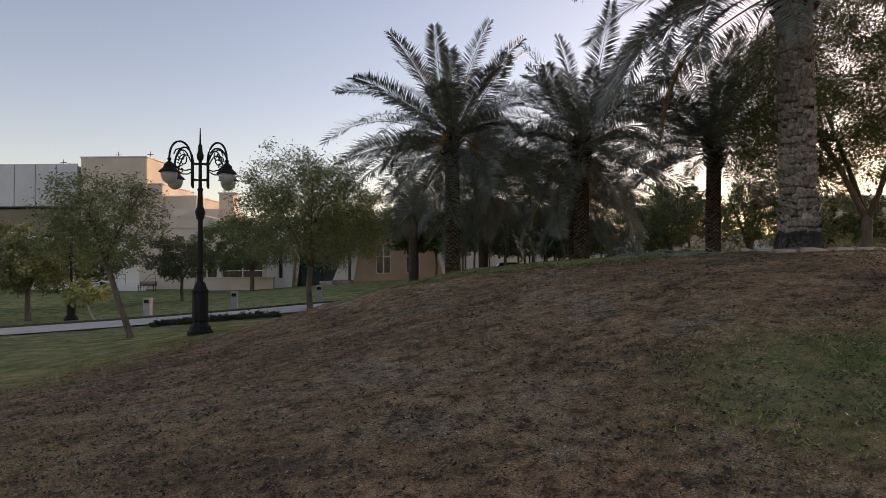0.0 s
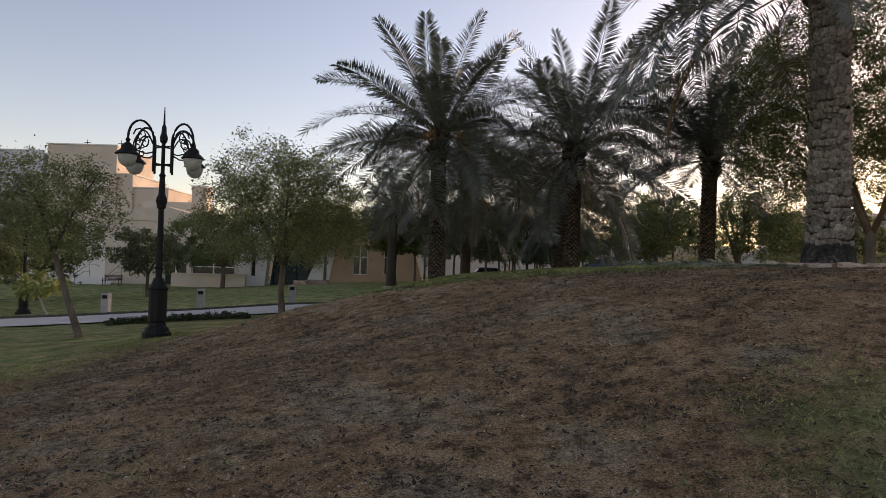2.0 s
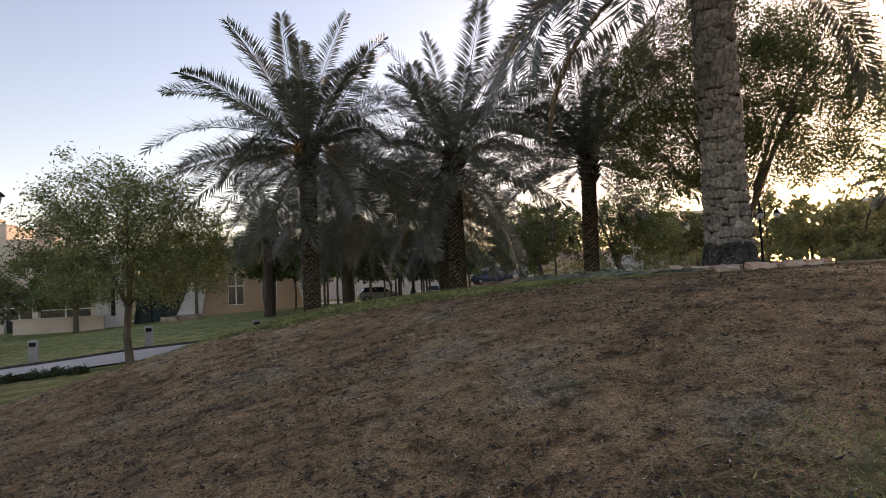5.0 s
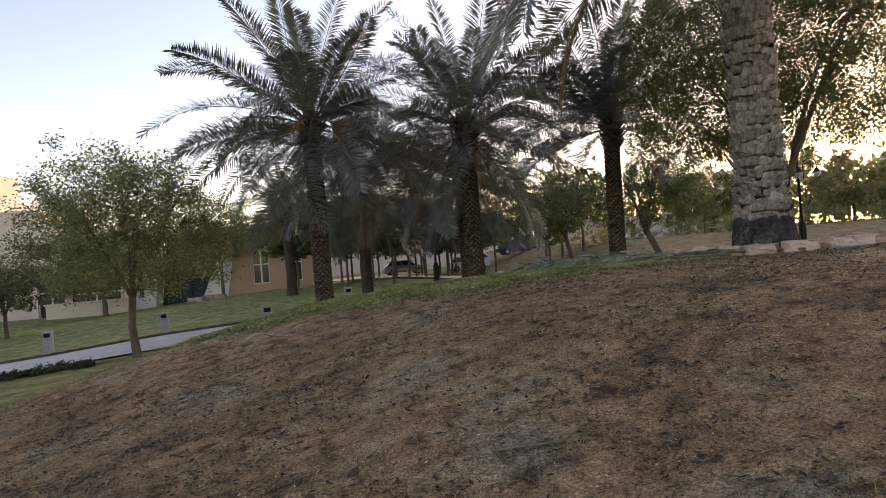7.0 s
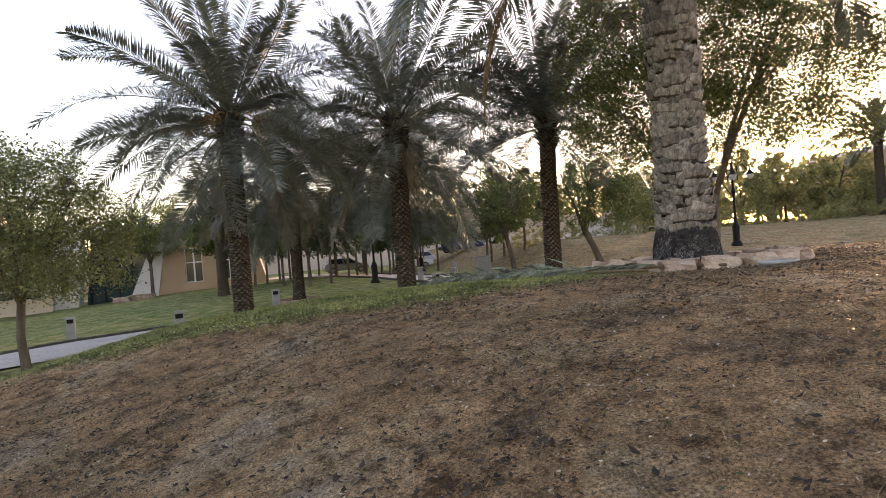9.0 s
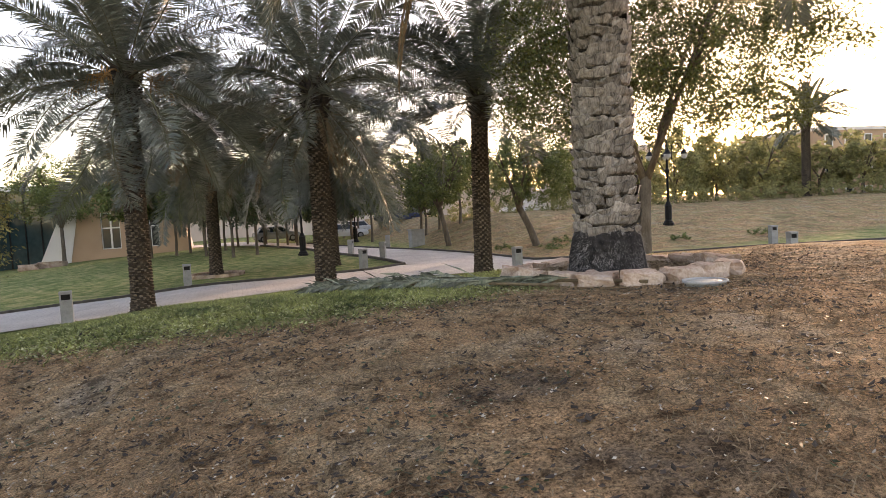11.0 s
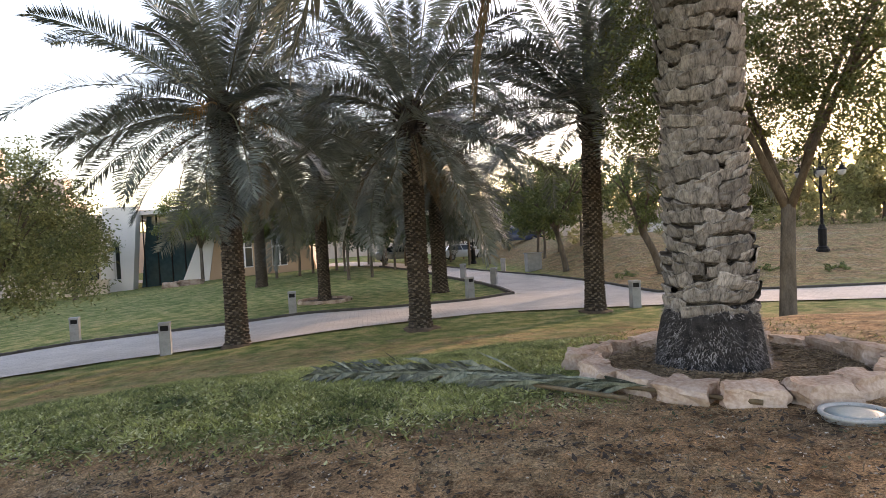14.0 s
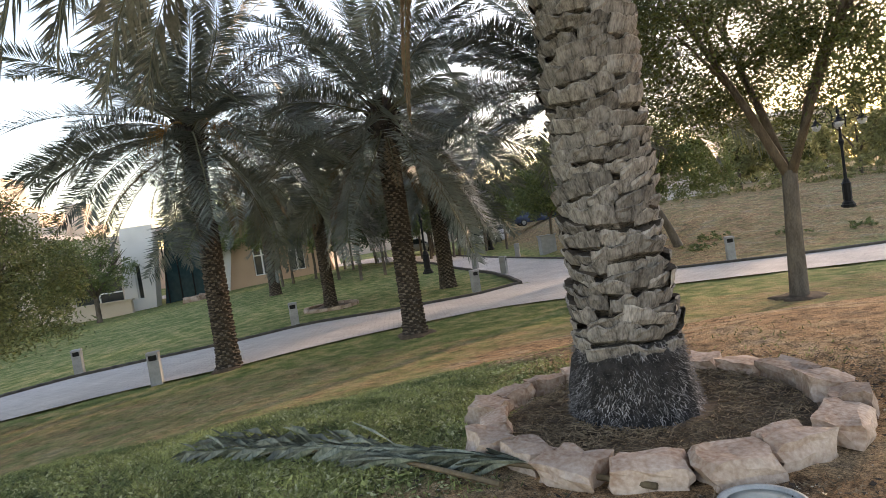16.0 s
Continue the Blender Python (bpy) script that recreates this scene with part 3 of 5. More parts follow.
# the great palm in its stone ring, passed close by
PX, PY = 6.88, 13.06
PZ = land(PX, PY)
palm = thing("date_palm", PX, PY, PZ, "great date palm with rough grey leaf stubs and shaggy root base", "palm tree", group="date palms")
rng = random.Random(21)
TOP = 5.65
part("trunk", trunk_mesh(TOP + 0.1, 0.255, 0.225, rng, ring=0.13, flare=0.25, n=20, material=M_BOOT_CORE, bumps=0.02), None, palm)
boots = [boot_mesh(rng) for _ in range(16)]
row, z = 0, 0.45
while z < TOP - 0.3:
    count = 9 if row % 3 else 8
    rad = 0.278 + 0.05 * math.exp(-(z - 0.45) / 0.7)
    for k in range(count):
        a = (k + 0.5 * (row % 2)) / count * 360 + 19 * row + rng.uniform(-9, 9)
        b = new("leaf_base", rng.choice(boots))
        b.parent = palm
        s = rng.uniform(0.88, 1.15)
        b.matrix_basis = pose(0, 0, z + rng.uniform(-0.024, 0.024), 0, 0, a) @ pose(rad - 0.012 + rng.uniform(-0.012, 0.016), 0, 0, rng.uniform(-9, 9), rng.uniform(-3, 8), rng.uniform(-7, 7)) @ Matrix.Diagonal((1.1, s, s * rng.uniform(0.9, 1.2), 1))
    z += 0.11
    row += 1
# the mat of roots round the foot
bm = bmesh.new()
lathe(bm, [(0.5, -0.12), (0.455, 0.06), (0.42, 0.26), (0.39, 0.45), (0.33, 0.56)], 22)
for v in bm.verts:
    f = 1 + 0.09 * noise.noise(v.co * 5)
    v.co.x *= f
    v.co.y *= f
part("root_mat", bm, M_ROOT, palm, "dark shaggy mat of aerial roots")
vs, fs = [], []
for k in range(8000):
    a, z = rng.uniform(0, 2 * math.pi), rng.uniform(-0.08, 0.58)
    r = 0.475 - 0.19 * max(0, z)
    o = Vector((math.cos(a), math.sin(a), 0))
    s = Vector((-o.y, o.x, 0))
    p = o * (r - 0.01) + Vector((0, 0, z))
    tip = p + o * rng.uniform(0.01, 0.05) + Vector((0, 0, rng.uniform(-0.045, 0.02))) + s * rng.uniform(-0.03, 0.03)
    b = len(vs)
    vs += [p - s * 0.0045, p + s * 0.0045, tip]
    fs.append((b, b + 1, b + 2))
me = bpy.data.meshes.new("root_fibre")
me.from_pydata([tuple(v) for v in vs], [], fs)
me.materials.append(surf("root_fibre_grey", (0.02, 0.02, 0.021), (0.33, 0.31, 0.3), 14, 1.0, 0, vary=0.75, island=True))
tagged(part("root_fibre", me, None, palm), kind="stuff")
h = part("crown_base", head_mesh(0.3, rng, M_TRUNK), None, palm)
h.location = (0, 0, TOP + 0.1)
crown_of(palm, (0, 0, TOP), (4, 10, 14, 15, 7, 0), 1.1, rng, 0, 40)
arching = [frond_mesh("frond", 4.75, -3 - 4 * k, 84 - 6 * k, 0.66, 125, rng, M_FROND, twist=0.2, vee=0.4, width=0.02) for k in range(2)]
for k, (a, s) in enumerate([(152, 1.03), (162, 1.0), (171, 0.98), (181, 1.0), (215, 0.95), (192, 1.02), (203, 0.95), (238, 0.85), (268, 0.8), (302, 0.9), (5, 0.95), (-22, 1.0), (330, 0.9)]):
    f = new("frond", arching[k % 2])
    f.parent = palm
    f.matrix_basis = pose(0, 0, TOP - 0.2, 0, 0, a) @ Matrix.Diagonal((s, s, s, 1)) @ Matrix.Translation((0.1, 0, 0))

stalk = part("dry_frond", frond_mesh("dry_frond", 6.3, 14, 112, 0.3, 90, rng, M_FROND_DRY, twist=0.1, vee=0.0, sweep=2.6), None, palm, "long bare stalk of a dry frond hanging down")
stalk.matrix_basis = pose(0, 0, TOP - 0.2, 0, 0, 100) @ Matrix.Translation((0.25, 0, 0))


# ---- leafy trees ----
def crown_mesh(name, rx, rz, clumps, per, leaf, rng, material, open_=0.25):
    """A crown of leaf clumps: small paired leaves scattered round many twig ends, with gaps between."""
    vs, fs = [], []
    for c in range(clumps):
        while True:
            p = Vector((rng.uniform(-1, 1), rng.uniform(-1, 1), rng.uniform(-0.75, 1)))
            if open_ < p.length < 1.0 + 0.42 * noise.noise(p * 2.3 + Vector((rx, rz, 0))):
                break
        cr = rng.uniform(0.14, 0.3) * min(rx, rz) ** 0.7
        c0 = Vector((p.x * rx, p.y * rx, p.z * rz))
        for k in range(per):
            d = Vector((rng.gauss(0, 0.5), rng.gauss(0, 0.5), rng.gauss(0, 0.42))) * cr
            q = c0 + d
            w = Vector((rng.uniform(-1, 1), rng.uniform(-1, 1), rng.uniform(-1, 0.5))).normalized()
            s = w.cross(Vector((rng.uniform(-1, 1), rng.uniform(-1, 1), rng.uniform(-1, 1)))).normalized()
            ln = leaf * rng.uniform(0.7, 1.3)
            b = len(vs)
            vs += [q, q + w * ln * 0.5 - s * ln * 0.2, q + w * ln, q + w * ln * 0.5 + s * ln * 0.2]
            fs.append((b, b + 1, b + 2, b + 3))
    me = bpy.data.meshes.new(name)
    me.from_pydata([tuple(v) for v in vs], [], fs)
    me.materials.append(material)
    return me


def limbs(bm, base, lean, fork, r, spread, reach, rng, stems=4):
    """Trunk to the fork, then stems that divide twice."""
    f = Vector((lean[0], lean[1], fork))
    mid = f * 0.5 + Vector((lean[0] * -0.1, lean[1] * -0.1, 0)) + Vector((rng.uniform(-0.06, 0.06), rng.uniform(-0.06, 0.06), 0))
    tube(bm, [Vector((0, 0, -0.15)), Vector((0, 0, 0.1)), mid, f], [r * 1.45, r * 1.08, r * 0.92, r * 0.85], 10)
    for k in range(stems):
        a = 2 * math.pi * k / stems + rng.uniform(-0.4, 0.4)
        d = Vector((math.cos(a) * spread, math.sin(a) * spread, reach))
        e = f + d * 0.55 + Vector((0, 0, 0.1))
        tip = f + d
        tube(bm, [f - Vector((0, 0, r)), f + d * 0.25 + Vector((0, 0, 0.05)), e, tip], [r * 0.6, r * 0.46, r * 0.33, r * 0.12], 7)
        for j in range(3):
            b = a + rng.uniform(-1.0, 1.0)
            g = Vector((math.cos(b) * spread * 0.6, math.sin(b) * spread * 0.6, reach * rng.uniform(0.25, 0.6)))
            s = f + d * rng.uniform(0.35, 0.75)
            tube(bm, [s, s + g * 0.5 + Vector((0, 0, 0.05)), s + g], [r * 0.26, r * 0.16, r * 0.05], 5)


CROWNS = {}


def leafy_tree(x, y, height, rx, fork, r, material, seed, label, lean=(0, 0), clumps=150, per=81, leaf=0.135, open_=0.3, name="tree", low=0.0, stems=4, shift=(0, 0), bark=None):
    rng = random.Random(seed)
    tree = thing(name, x, y, land(x, y), label, "tree")
    bm = bmesh.new()
    rz = (height - fork + low) / 2
    limbs(bm, None, lean, fork, r, rx * 0.62, (height - fork) * 0.7, rng, stems)
    part("trunk", bm, bark or M_BARK, tree, shade=True)
    c = part("crown", crown_mesh("crown", rx, rz, clumps, per, leaf, rng, material, open_), None, tree)
    c.location = (lean[0] * 1.2 + shift[0], lean[1] * 1.2 + shift[1], height - rz)
    return tree


leafy_tree(-5.15, 24.4, 6.0, 2.65, 1.8, 0.115, M_LEAF_OLIVE, 31, "round grey-green tree with a slim trunk beside the path", clumps=440, per=105, leaf=0.1, open_=0.2, low=0.4)
leafy_tree(-8.9, 18.4, 4.7, 1.65, 2.2, 0.085, M_LEAF_OLIVE, 32, "small tree with a slanting pale trunk and airy crown", lean=(-0.75, 0.1), clumps=210, per=85, leaf=0.08, open_=0.2, low=0.4)
leafy_tree(14.39, 22.8, 11.0, 5.0, 2.95, 0.2, M_LEAF_GOLD, 33, "tall forked tree with an airy yellow-green crown", lean=(0.12, 0), clumps=640, per=240, leaf=0.1, open_=0.1, low=-0.4, shift=(0.5, 0.2))
leafy_tree(18.4, 38.0, 6.6, 2.5, 2.1, 0.2, M_LEAF, 34, "leaning tree with a dense green umbrella crown", lean=(-0.9, 0), clumps=260, per=95, leaf=0.14, open_=0.1, low=0.3, shift=(1.5, 0))
leafy_tree(15.6, 44.5, 6.4, 3.2, 2.5, 0.17, M_LEAF, 35, "green tree with a slim pale trunk beside the far path", lean=(-0.5, 0), clumps=170, per=81, leaf=0.203, open_=0.2)
leafy_tree(-10.1, 64.9, 8.6, 3.3, 3.0, 0.15, M_LEAF, 37, "many-stemmed tree in front of the house wall", clumps=170, per=74, leaf=0.216, open_=0.2, stems=6)
leafy_tree(-18.5, 60.2, 6.9, 4.0, 2.0, 0.2, M_LEAF, 38, "low spreading tree in front of the house", clumps=240, per=90, leaf=0.2, open_=0.15, low=0.6, shift=(-1.2, 0))
leafy_tree(-19.5, 47.0, 4.6, 2.5, 1.6, 0.12, M_LEAF_GREY, 39, "grey-green tree near the house door", clumps=120, per=67, leaf=0.216, open_=0.2, low=0.4)
leafy_tree(-21.5, 33.0, 4.8, 2.6, 1.7, 0.14, M_LEAF_OLIVE, 41, "olive green tree on the lawn beyond the path", clumps=170, per=74, leaf=0.203, open_=0.15, low=0.5)
leafy_tree(-24.0, 42.0, 5.6, 3.4, 1.9, 0.16, M_LEAF, 42, "green tree beside the steps of the house", clumps=170, per=74, leaf=0.230, open_=0.15, low=0.5)
leafy_tree(-16.2, 29.6, 1.9, 0.95, 0.7, 0.045, M_LEAF_BRIGHT, 43, "small pale-stemmed shrub tree with long yellow-green leaves", lean=(-0.3, 0), clumps=24, per=26, leaf=0.3, open_=0.35, name="frangipani_tree", bark=M_PALE_BARK)

# the grove behind the palms
rng = random.Random(50)
for k in range(20):
    x, y = -3.5 + 0.95 * k + rng.uniform(-0.4, 0.4), 57 + rng.uniform(-3, 7) + 0.5 * k
    leafy_tree(x, y, rng.uniform(5.5, 8), rng.uniform(2.2, 3.0), rng.uniform(2.2, 3.0), 0.1, rng.choice((M_LEAF_GOLD, M_LEAF, M_LEAF_DARK)), 60 + k, "slim-trunked tree in the grove behind the lawn", clumps=85, per=59, leaf=0.324, open_=0.1, stems=3)

for k in range(13):
    x, y = 1.5 + 1.5 * k + rng.uniform(-0.6, 0.6), 50.5 + rng.uniform(-2.5, 2.5) + (9 if 5.5 < 1.5 + 1.5 * k < 15 else 0)
    leafy_tree(x, y, rng.uniform(4.5, 6.2), rng.uniform(1.9, 2.6), rng.uniform(1.9, 2.4), 0.1, rng.choice((M_LEAF_DARK, M_LEAF, M_LEAF_DARK)), 260 + k, "dark slim-trunked tree shading the far lawn", clumps=90, per=56, leaf=0.24, open_=0.05, low=0.5, stems=3)
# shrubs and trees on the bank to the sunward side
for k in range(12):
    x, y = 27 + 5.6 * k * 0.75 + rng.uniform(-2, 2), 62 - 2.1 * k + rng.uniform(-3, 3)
    leafy_tree(x, y, rng.uniform(4.5, 7.0), rng.uniform(2.6, 3.8), 1.6, 0.14, rng.choice((M_LEAF_HAZED, M_LEAF_HAZED, M_LEAF_GOLD)), 90 + k, "hazy green tree on the far bank", clumps=70, per=59, leaf=0.378, open_=0.05, low=1.2, stems=3)


# the belt of far trees that closes the park all round
vs, fs = [], []
rng = random.Random(300)
for k in range(230):
    t = rng.uniform(-75, 100)
    d = rng.uniform(96, 125)
    cx, cy = d * math.sin(radians(t)), d * math.cos(radians(t)) + 5
    if t > 30:
        cx, cy = cx * 0.86, cy * 0.86
    h, r = rng.uniform(4.5, 8.0), rng.uniform(2.5, 4.5)
    for j in range(150):
        v = Vector((rng.gauss(0, 0.5), rng.gauss(0, 0.5), rng.gauss(0, 0.42)))
        q = Vector((cx + v.x * r, cy + v.y * r, land(cx, cy) + h * 0.5 + v.z * h * 0.62))
        w = Vector((rng.uniform(-1, 1), rng.uniform(-1, 1), rng.uniform(-1, 1))).normalized() * 0.55
        u = w.cross(Vector((rng.uniform(-1, 1), rng.uniform(-1, 1), 1))).normalized() * 0.3
        b = len(vs)
        vs += [tuple(q - w), tuple(q + u), tuple(q + w), tuple(q - u)]
        fs.append((b, b + 1, b + 2, b + 3))
me = bpy.data.meshes.new("far_woods")
me.from_pydata(vs, [], fs)
me.materials.append(M_LEAF_HAZED)
tagged(new("far_woods", me), "belt of far green trees closing the park", "woods", kind="stuff")


def shrub(x, y, rx, h, material, seed, label, leaf=0.121, clumps=40, per=54, name="shrub"):
    rng = random.Random(seed)
    me = crown_mesh(name, rx, h * 0.6, clumps, per, leaf, rng, material, 0.0)
    ob = tagged(new(name, me), label, "shrub")
    ob.matrix_basis = pose(x, y, land(x, y) + h * 0.4)
    return ob


for k in range(9):
    shrub(-10.2 + 0.48 * k, 23.0 + 0.09 * k, 0.34, 0.22, M_LEAF_DARK, 120 + k, "low dark bedding plant along the path", 0.08, 34, 30, "bedding_plant")
for k, (x, y, s) in enumerate([(22.5, 35.5, 0.8), (25, 34.5, 0.7), (20, 37.5, 0.9), (18.5, 36.2, 0.7), (16.8, 38.5, 0.7), (29.5, 33.5, 0.8)]):
    shrub(x, y, s, 0.4 * s, M_LEAF, 140 + k, "low green shrub on the bank", 0.09, 22, 34)
for k in range(3):
    shrub(-40 + 3.2 * k, 61 + rng.uniform(-1, 1), 1.8, 1.1, M_LEAF_DARK, 150 + k, "clipped dark hedge below the house", 0.14, 36, 36, "hedge")
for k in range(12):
    shrub(20 + 3.4 * k, 52 - 0.9 * k + rng.uniform(-1, 1), 2.0, 1.5, M_LEAF_HAZED, 170 + k, "grey-green desert shrub on the bank", 0.2, 40, 36)


# ---- the house ----
def house_window(parent, x0, x1, z0, z1, y, bars=True):
    """A tall window: dark pane set in, white frame and cross bars."""
    w = part("window", None, None, parent)
    bm = bmesh.new()
    box(bm, (x0 + x1) / 2, y + 0.04, (z0 + z1) / 2, x1 - x0, 0.03, z1 - z0)
    part("pane", bm, M_GLASS_DARK, w)
    bm = bmesh.new()
    t = 0.11
    box(bm, x0, y, (z0 + z1) / 2, t, 0.14, z1 - z0 + t)
    box(bm, x1, y, (z0 + z1) / 2, t, 0.14, z1 - z0 + t)
    box(bm, (x0 + x1) / 2, y, z0, x1 - x0 - t, 0.16, t)
    box(bm, (x0 + x1) / 2, y, z1, x1 - x0 - t, 0.14, t)
    if bars:
        box(bm, (x0 + x1) / 2, y - 0.003, (z0 + z1) / 2, t, 0.1, z1 - z0 - t)
        box(bm, (x0 + x1) / 2, y + 0.004, z0 + (z1 - z0) * 0.58, x1 - x0 - t, 0.09, t * 0.8)
    part("frame", bm, M_WHITE_PAINT, w, "white painted window frame")
    return w


def wall_with_holes(outline, holes, y0, thick, material, parent, name="wall"):
    """A wall from an outline of (x, z), cut through for its windows."""
    xs = sorted({h[0] for h in holes} | {h[1] for h in holes})
    lo = min(p[1] for p in outline)
    hi = max(p[1] for p in outline)

    def span(z):
        hit = []
        for (xa, za), (xb, zb) in zip(outline, outline[1:] + outline[:1]):
            if (za - z) * (zb - z) <= 0 and za != zb:
                hit.append(xa + (xb - xa) * (z - za) / (zb - za))
        return min(hit), max(hit)

    zs = sorted({lo, hi} | {h[2] for h in holes} | {h[3] for h in holes})
    bm = bmesh.new()
    for za, zb in zip(zs, zs[1:]):
        e = 1e-4
        (l0, r0), (l1, r1) = span(za + e), span(zb - e)
        cuts = sorted([(h[0], h[1]) for h in holes if h[2] <= za + e and h[3] >= zb - e])
        left = (l0, l1)
        for c in cuts + [None]:
            right = (c[0], c[0]) if c else (r0, r1)
            prism(bm, [(left[0], za), (right[0], za), (right[1], zb), (left[1], zb)], y0, y0 + thick)
            if c:
                left = (c[1], c[1])
    return part(name, bm, material, parent)


HOUSE = 1.23


def by_house(x, y):
    return -0.17 + (x + 0.17) * HOUSE, 2.0 + (y - 2.0) * HOUSE


house = thing("house", 0, 0, 0, "modern beige stucco house with sloping walls and flat roofs", "house")
house.matrix_basis = Matrix.Translation((*by_house(0, 0), 1.6 - 1.6 * HOUSE)) @ Matrix.Scale(HOUSE, 4)
win = [(-6.25, -5.05, 0.8, 3.3), (-3.7, -2.6, 0.8, 3.3)]
wall_with_holes([(-10.4, -0.8), (-0.2, -0.8), (-1.75, 5.0), (-7.9, 5.0)], win, 54.8, 0.45, M_STUCCO_ORANGE, house)
for h in win:
    house_window(house, *h, 55.0)
bm = bmesh.new()
prism(bm, [(-10.4, -0.8), (-8.35, -0.8), (-7.3, 4.99), (-7.9, 4.99)], 54.74, 54.79)
part("wall_panel", bm, M_STUCCO_WHITE, house, "pale grey cladding of the wall's sloping end")
bm = bmesh.new()
prism(bm, [(-7.6, -0.8), (-0.6, -0.8), (-1.9, 4.9), (-7.4, 4.9)], 55.6, 64)
part("wall", bm, M_STUCCO, house)
slit = [(-14.45, -14.02, 0.45, 2.9)]
tagged(wall_with_holes([(-15.5, -1.0), (-13.35, -1.0), (-12.7, 5.6), (-15.0, 5.6)], slit, 54.2, 1.0, M_STUCCO_WHITE, house, "fin_wall"), "white sloping fin wall")
house_window(house, *slit[0], 54.45, False)
bm = bmesh.new()
prism(bm, [(-13.3, -0.8), (-10.2, -0.8), (-8.0, 4.9), (-12.6, 4.9)], 55.9, 56.1)
part("glass_wall", bm, surf("teal_glass", (0.012, 0.035, 0.04), (0.03, 0.065, 0.075), 0.4, 0.1, 0, spec=0.5), house, "dark teal sloping glass front")
bm = bmesh.new()
for k in range(4):
    box(bm, -12.9 + 0.95 * k, 55.86, 2.1, 0.07, 0.08, 5.8, 0, Matrix.Identity(4))
part("mullion", bm, M_BLACK_IRON, house)
bm = bmesh.new()
prism(bm, [(-14.8, 5.0), (-1.7, 5.0), (-1.7, 5.35), (-14.8, 5.35)], 54.9, 64.5)
part("roof", bm, M_STUCCO_WHITE, house)
# The second is widened so its dark pane stands for a shadowed opening.
front = [(-22.3, -20.4, -0.7, 2.9), (-20.0, -16.4, -0.5, 2.3), (-25.4, -23.8, 0.6, 2.8)]
wall_with_holes([(-27.2, -1.4), (-14.95, -1.4), (-14.95, 4.9), (-27.2, 4.9)], front, 56.5, 0.4, M_STUCCO, house)
for h in front:
    house_window(house, *h, 56.75)
bm = bmesh.new()
prism(bm, [(-27.4, 4.9), (-14.8, 4.9), (-15.2, 5.2), (-19.4, 5.35), (-22.4, 6.2), (-26.6, 5.5)], 56.4, 66)
part("roof", bm, M_STUCCO, house)
for x0, x1, z0, z1, y0, y1, m in [
    (-35.6, -29.2, -1.5, 12.1, 62, 70, M_STUCCO), (-29.2, -27.8, -1.5, 9.5, 62.3, 70, M_STUCCO), (-27.8, -24.6, -1.5, 8.3, 62.6, 69, M_STUCCO),
    (-26.5, -22.0, 4.0, 7.0, 61.5, 69, M_STUCCO), (-22.2, -20.8, 4.0, 8.5, 62, 63.6, M_STUCCO), (-38, -27.2, -1.5, 4.4, 57.5, 62, M_STUCCO_WHITE)]:
    bm = bmesh.new()
    box(bm, (x0 + x1) / 2, (y0 + y1) / 2, (z0 + z1) / 2, x1 - x0, y1 - y0, z1 - z0, 0.06)
    part("wall", bm, m, house)
    if z1 > 7:
        bm = bmesh.new()
        box(bm, (x0 + x1) / 2, (y0 + y1) / 2, z1 + 0.06, x1 - x0 + 0.16, y1 - y0 + 0.16, 0.12, 0.02)
        part("parapet_cap", bm, M_STUCCO_WHITE, house)
for k in range(14):
    bm = bmesh.new()
    box(bm, -36.9 - 2.05 * k, 62.0, 9.5, 2.0, 0.18, 4.1, 0.03)
    part("cladding_panel", bm, M_METAL_PANEL, house, "grey metal cladding panel")
bm = bmesh.new()
box(bm, -50.3, 68, 9.4, 28.5, 11.8, 3.9)
part("upper_storey", bm, M_METAL_PANEL, house)
# Recess under the panels; its darkness is put into the colour.
bm = bmesh.new()
box(bm, -50.3, 68.5, 3.0, 28, 10, 8.9)
part("lower_storey", bm, M_GLASS_DARK, house, "dark recessed ground floor")
for k in range(7):
    house_window(house, -64 + 4 * k, -61.5 + 4 * k, 1.0, 5.0, 63.4)
# rooftop aerials
for x, z in ((-33, 12.1), (-29.8, 12.1), (-38.5, 11.4)):
    bm = bmesh.new()
    tube(bm, [(x, 64, z), (x, 64, z + 0.9)], [0.04, 0.03], 5)
    tube(bm, [(x - 0.3, 64, z + 0.6), (x + 0.3, 64, z + 0.6)], [0.03, 0.03], 5)
    part("aerial", bm, M_BLACK_IRON, house)

# terrace wall, steps, rail and bench before the house
wall = thing("planter_wall", *by_house(0, 0), 1.6 - 1.6 * HOUSE, "long low pinkish stucco planter wall before the house", "wall")
bm = bmesh.new()
box(bm, -17.4, 53.2, -0.3, 5.8, 0.35, 1.7, 0.03)
box(bm, -17.4, 53.2, 0.58, 6.0, 0.5, 0.1, 0.02)
part("wall", bm, M_STUCCO, wall)
wall.matrix_basis = wall.matrix_basis @ Matrix.Scale(HOUSE, 4)
SX, SY = by_house(-26.6, 53.5)
steps = thing("steps", SX, SY, land(SX, SY), "pale stone entrance steps with a metal handrail", "steps")
for k in range(4):
    bm = bmesh.new()
    box(bm, 0, 0.35 * k, 0.09 + 0.18 * k, 3.4, 0.36, 0.18, 0.015)
    part("step", bm, M_STUCCO_WHITE, steps)
for x in (-1.6, 1.6):
    bm = bmesh.new()
    tube(bm, [(x, -0.3, 0), (x, -0.3, 0.95), (x, 1.3, 1.65), (x, 2.4, 1.65), (x, 2.4, 0.7)], [0.035] * 5, 6)
    tube(bm, [(x, -0.3, 0.5), (x, 1.3, 1.2), (x, 2.4, 1.2)], [0.025] * 3, 6)
    part("handrail", bm, M_CONCRETE, steps)


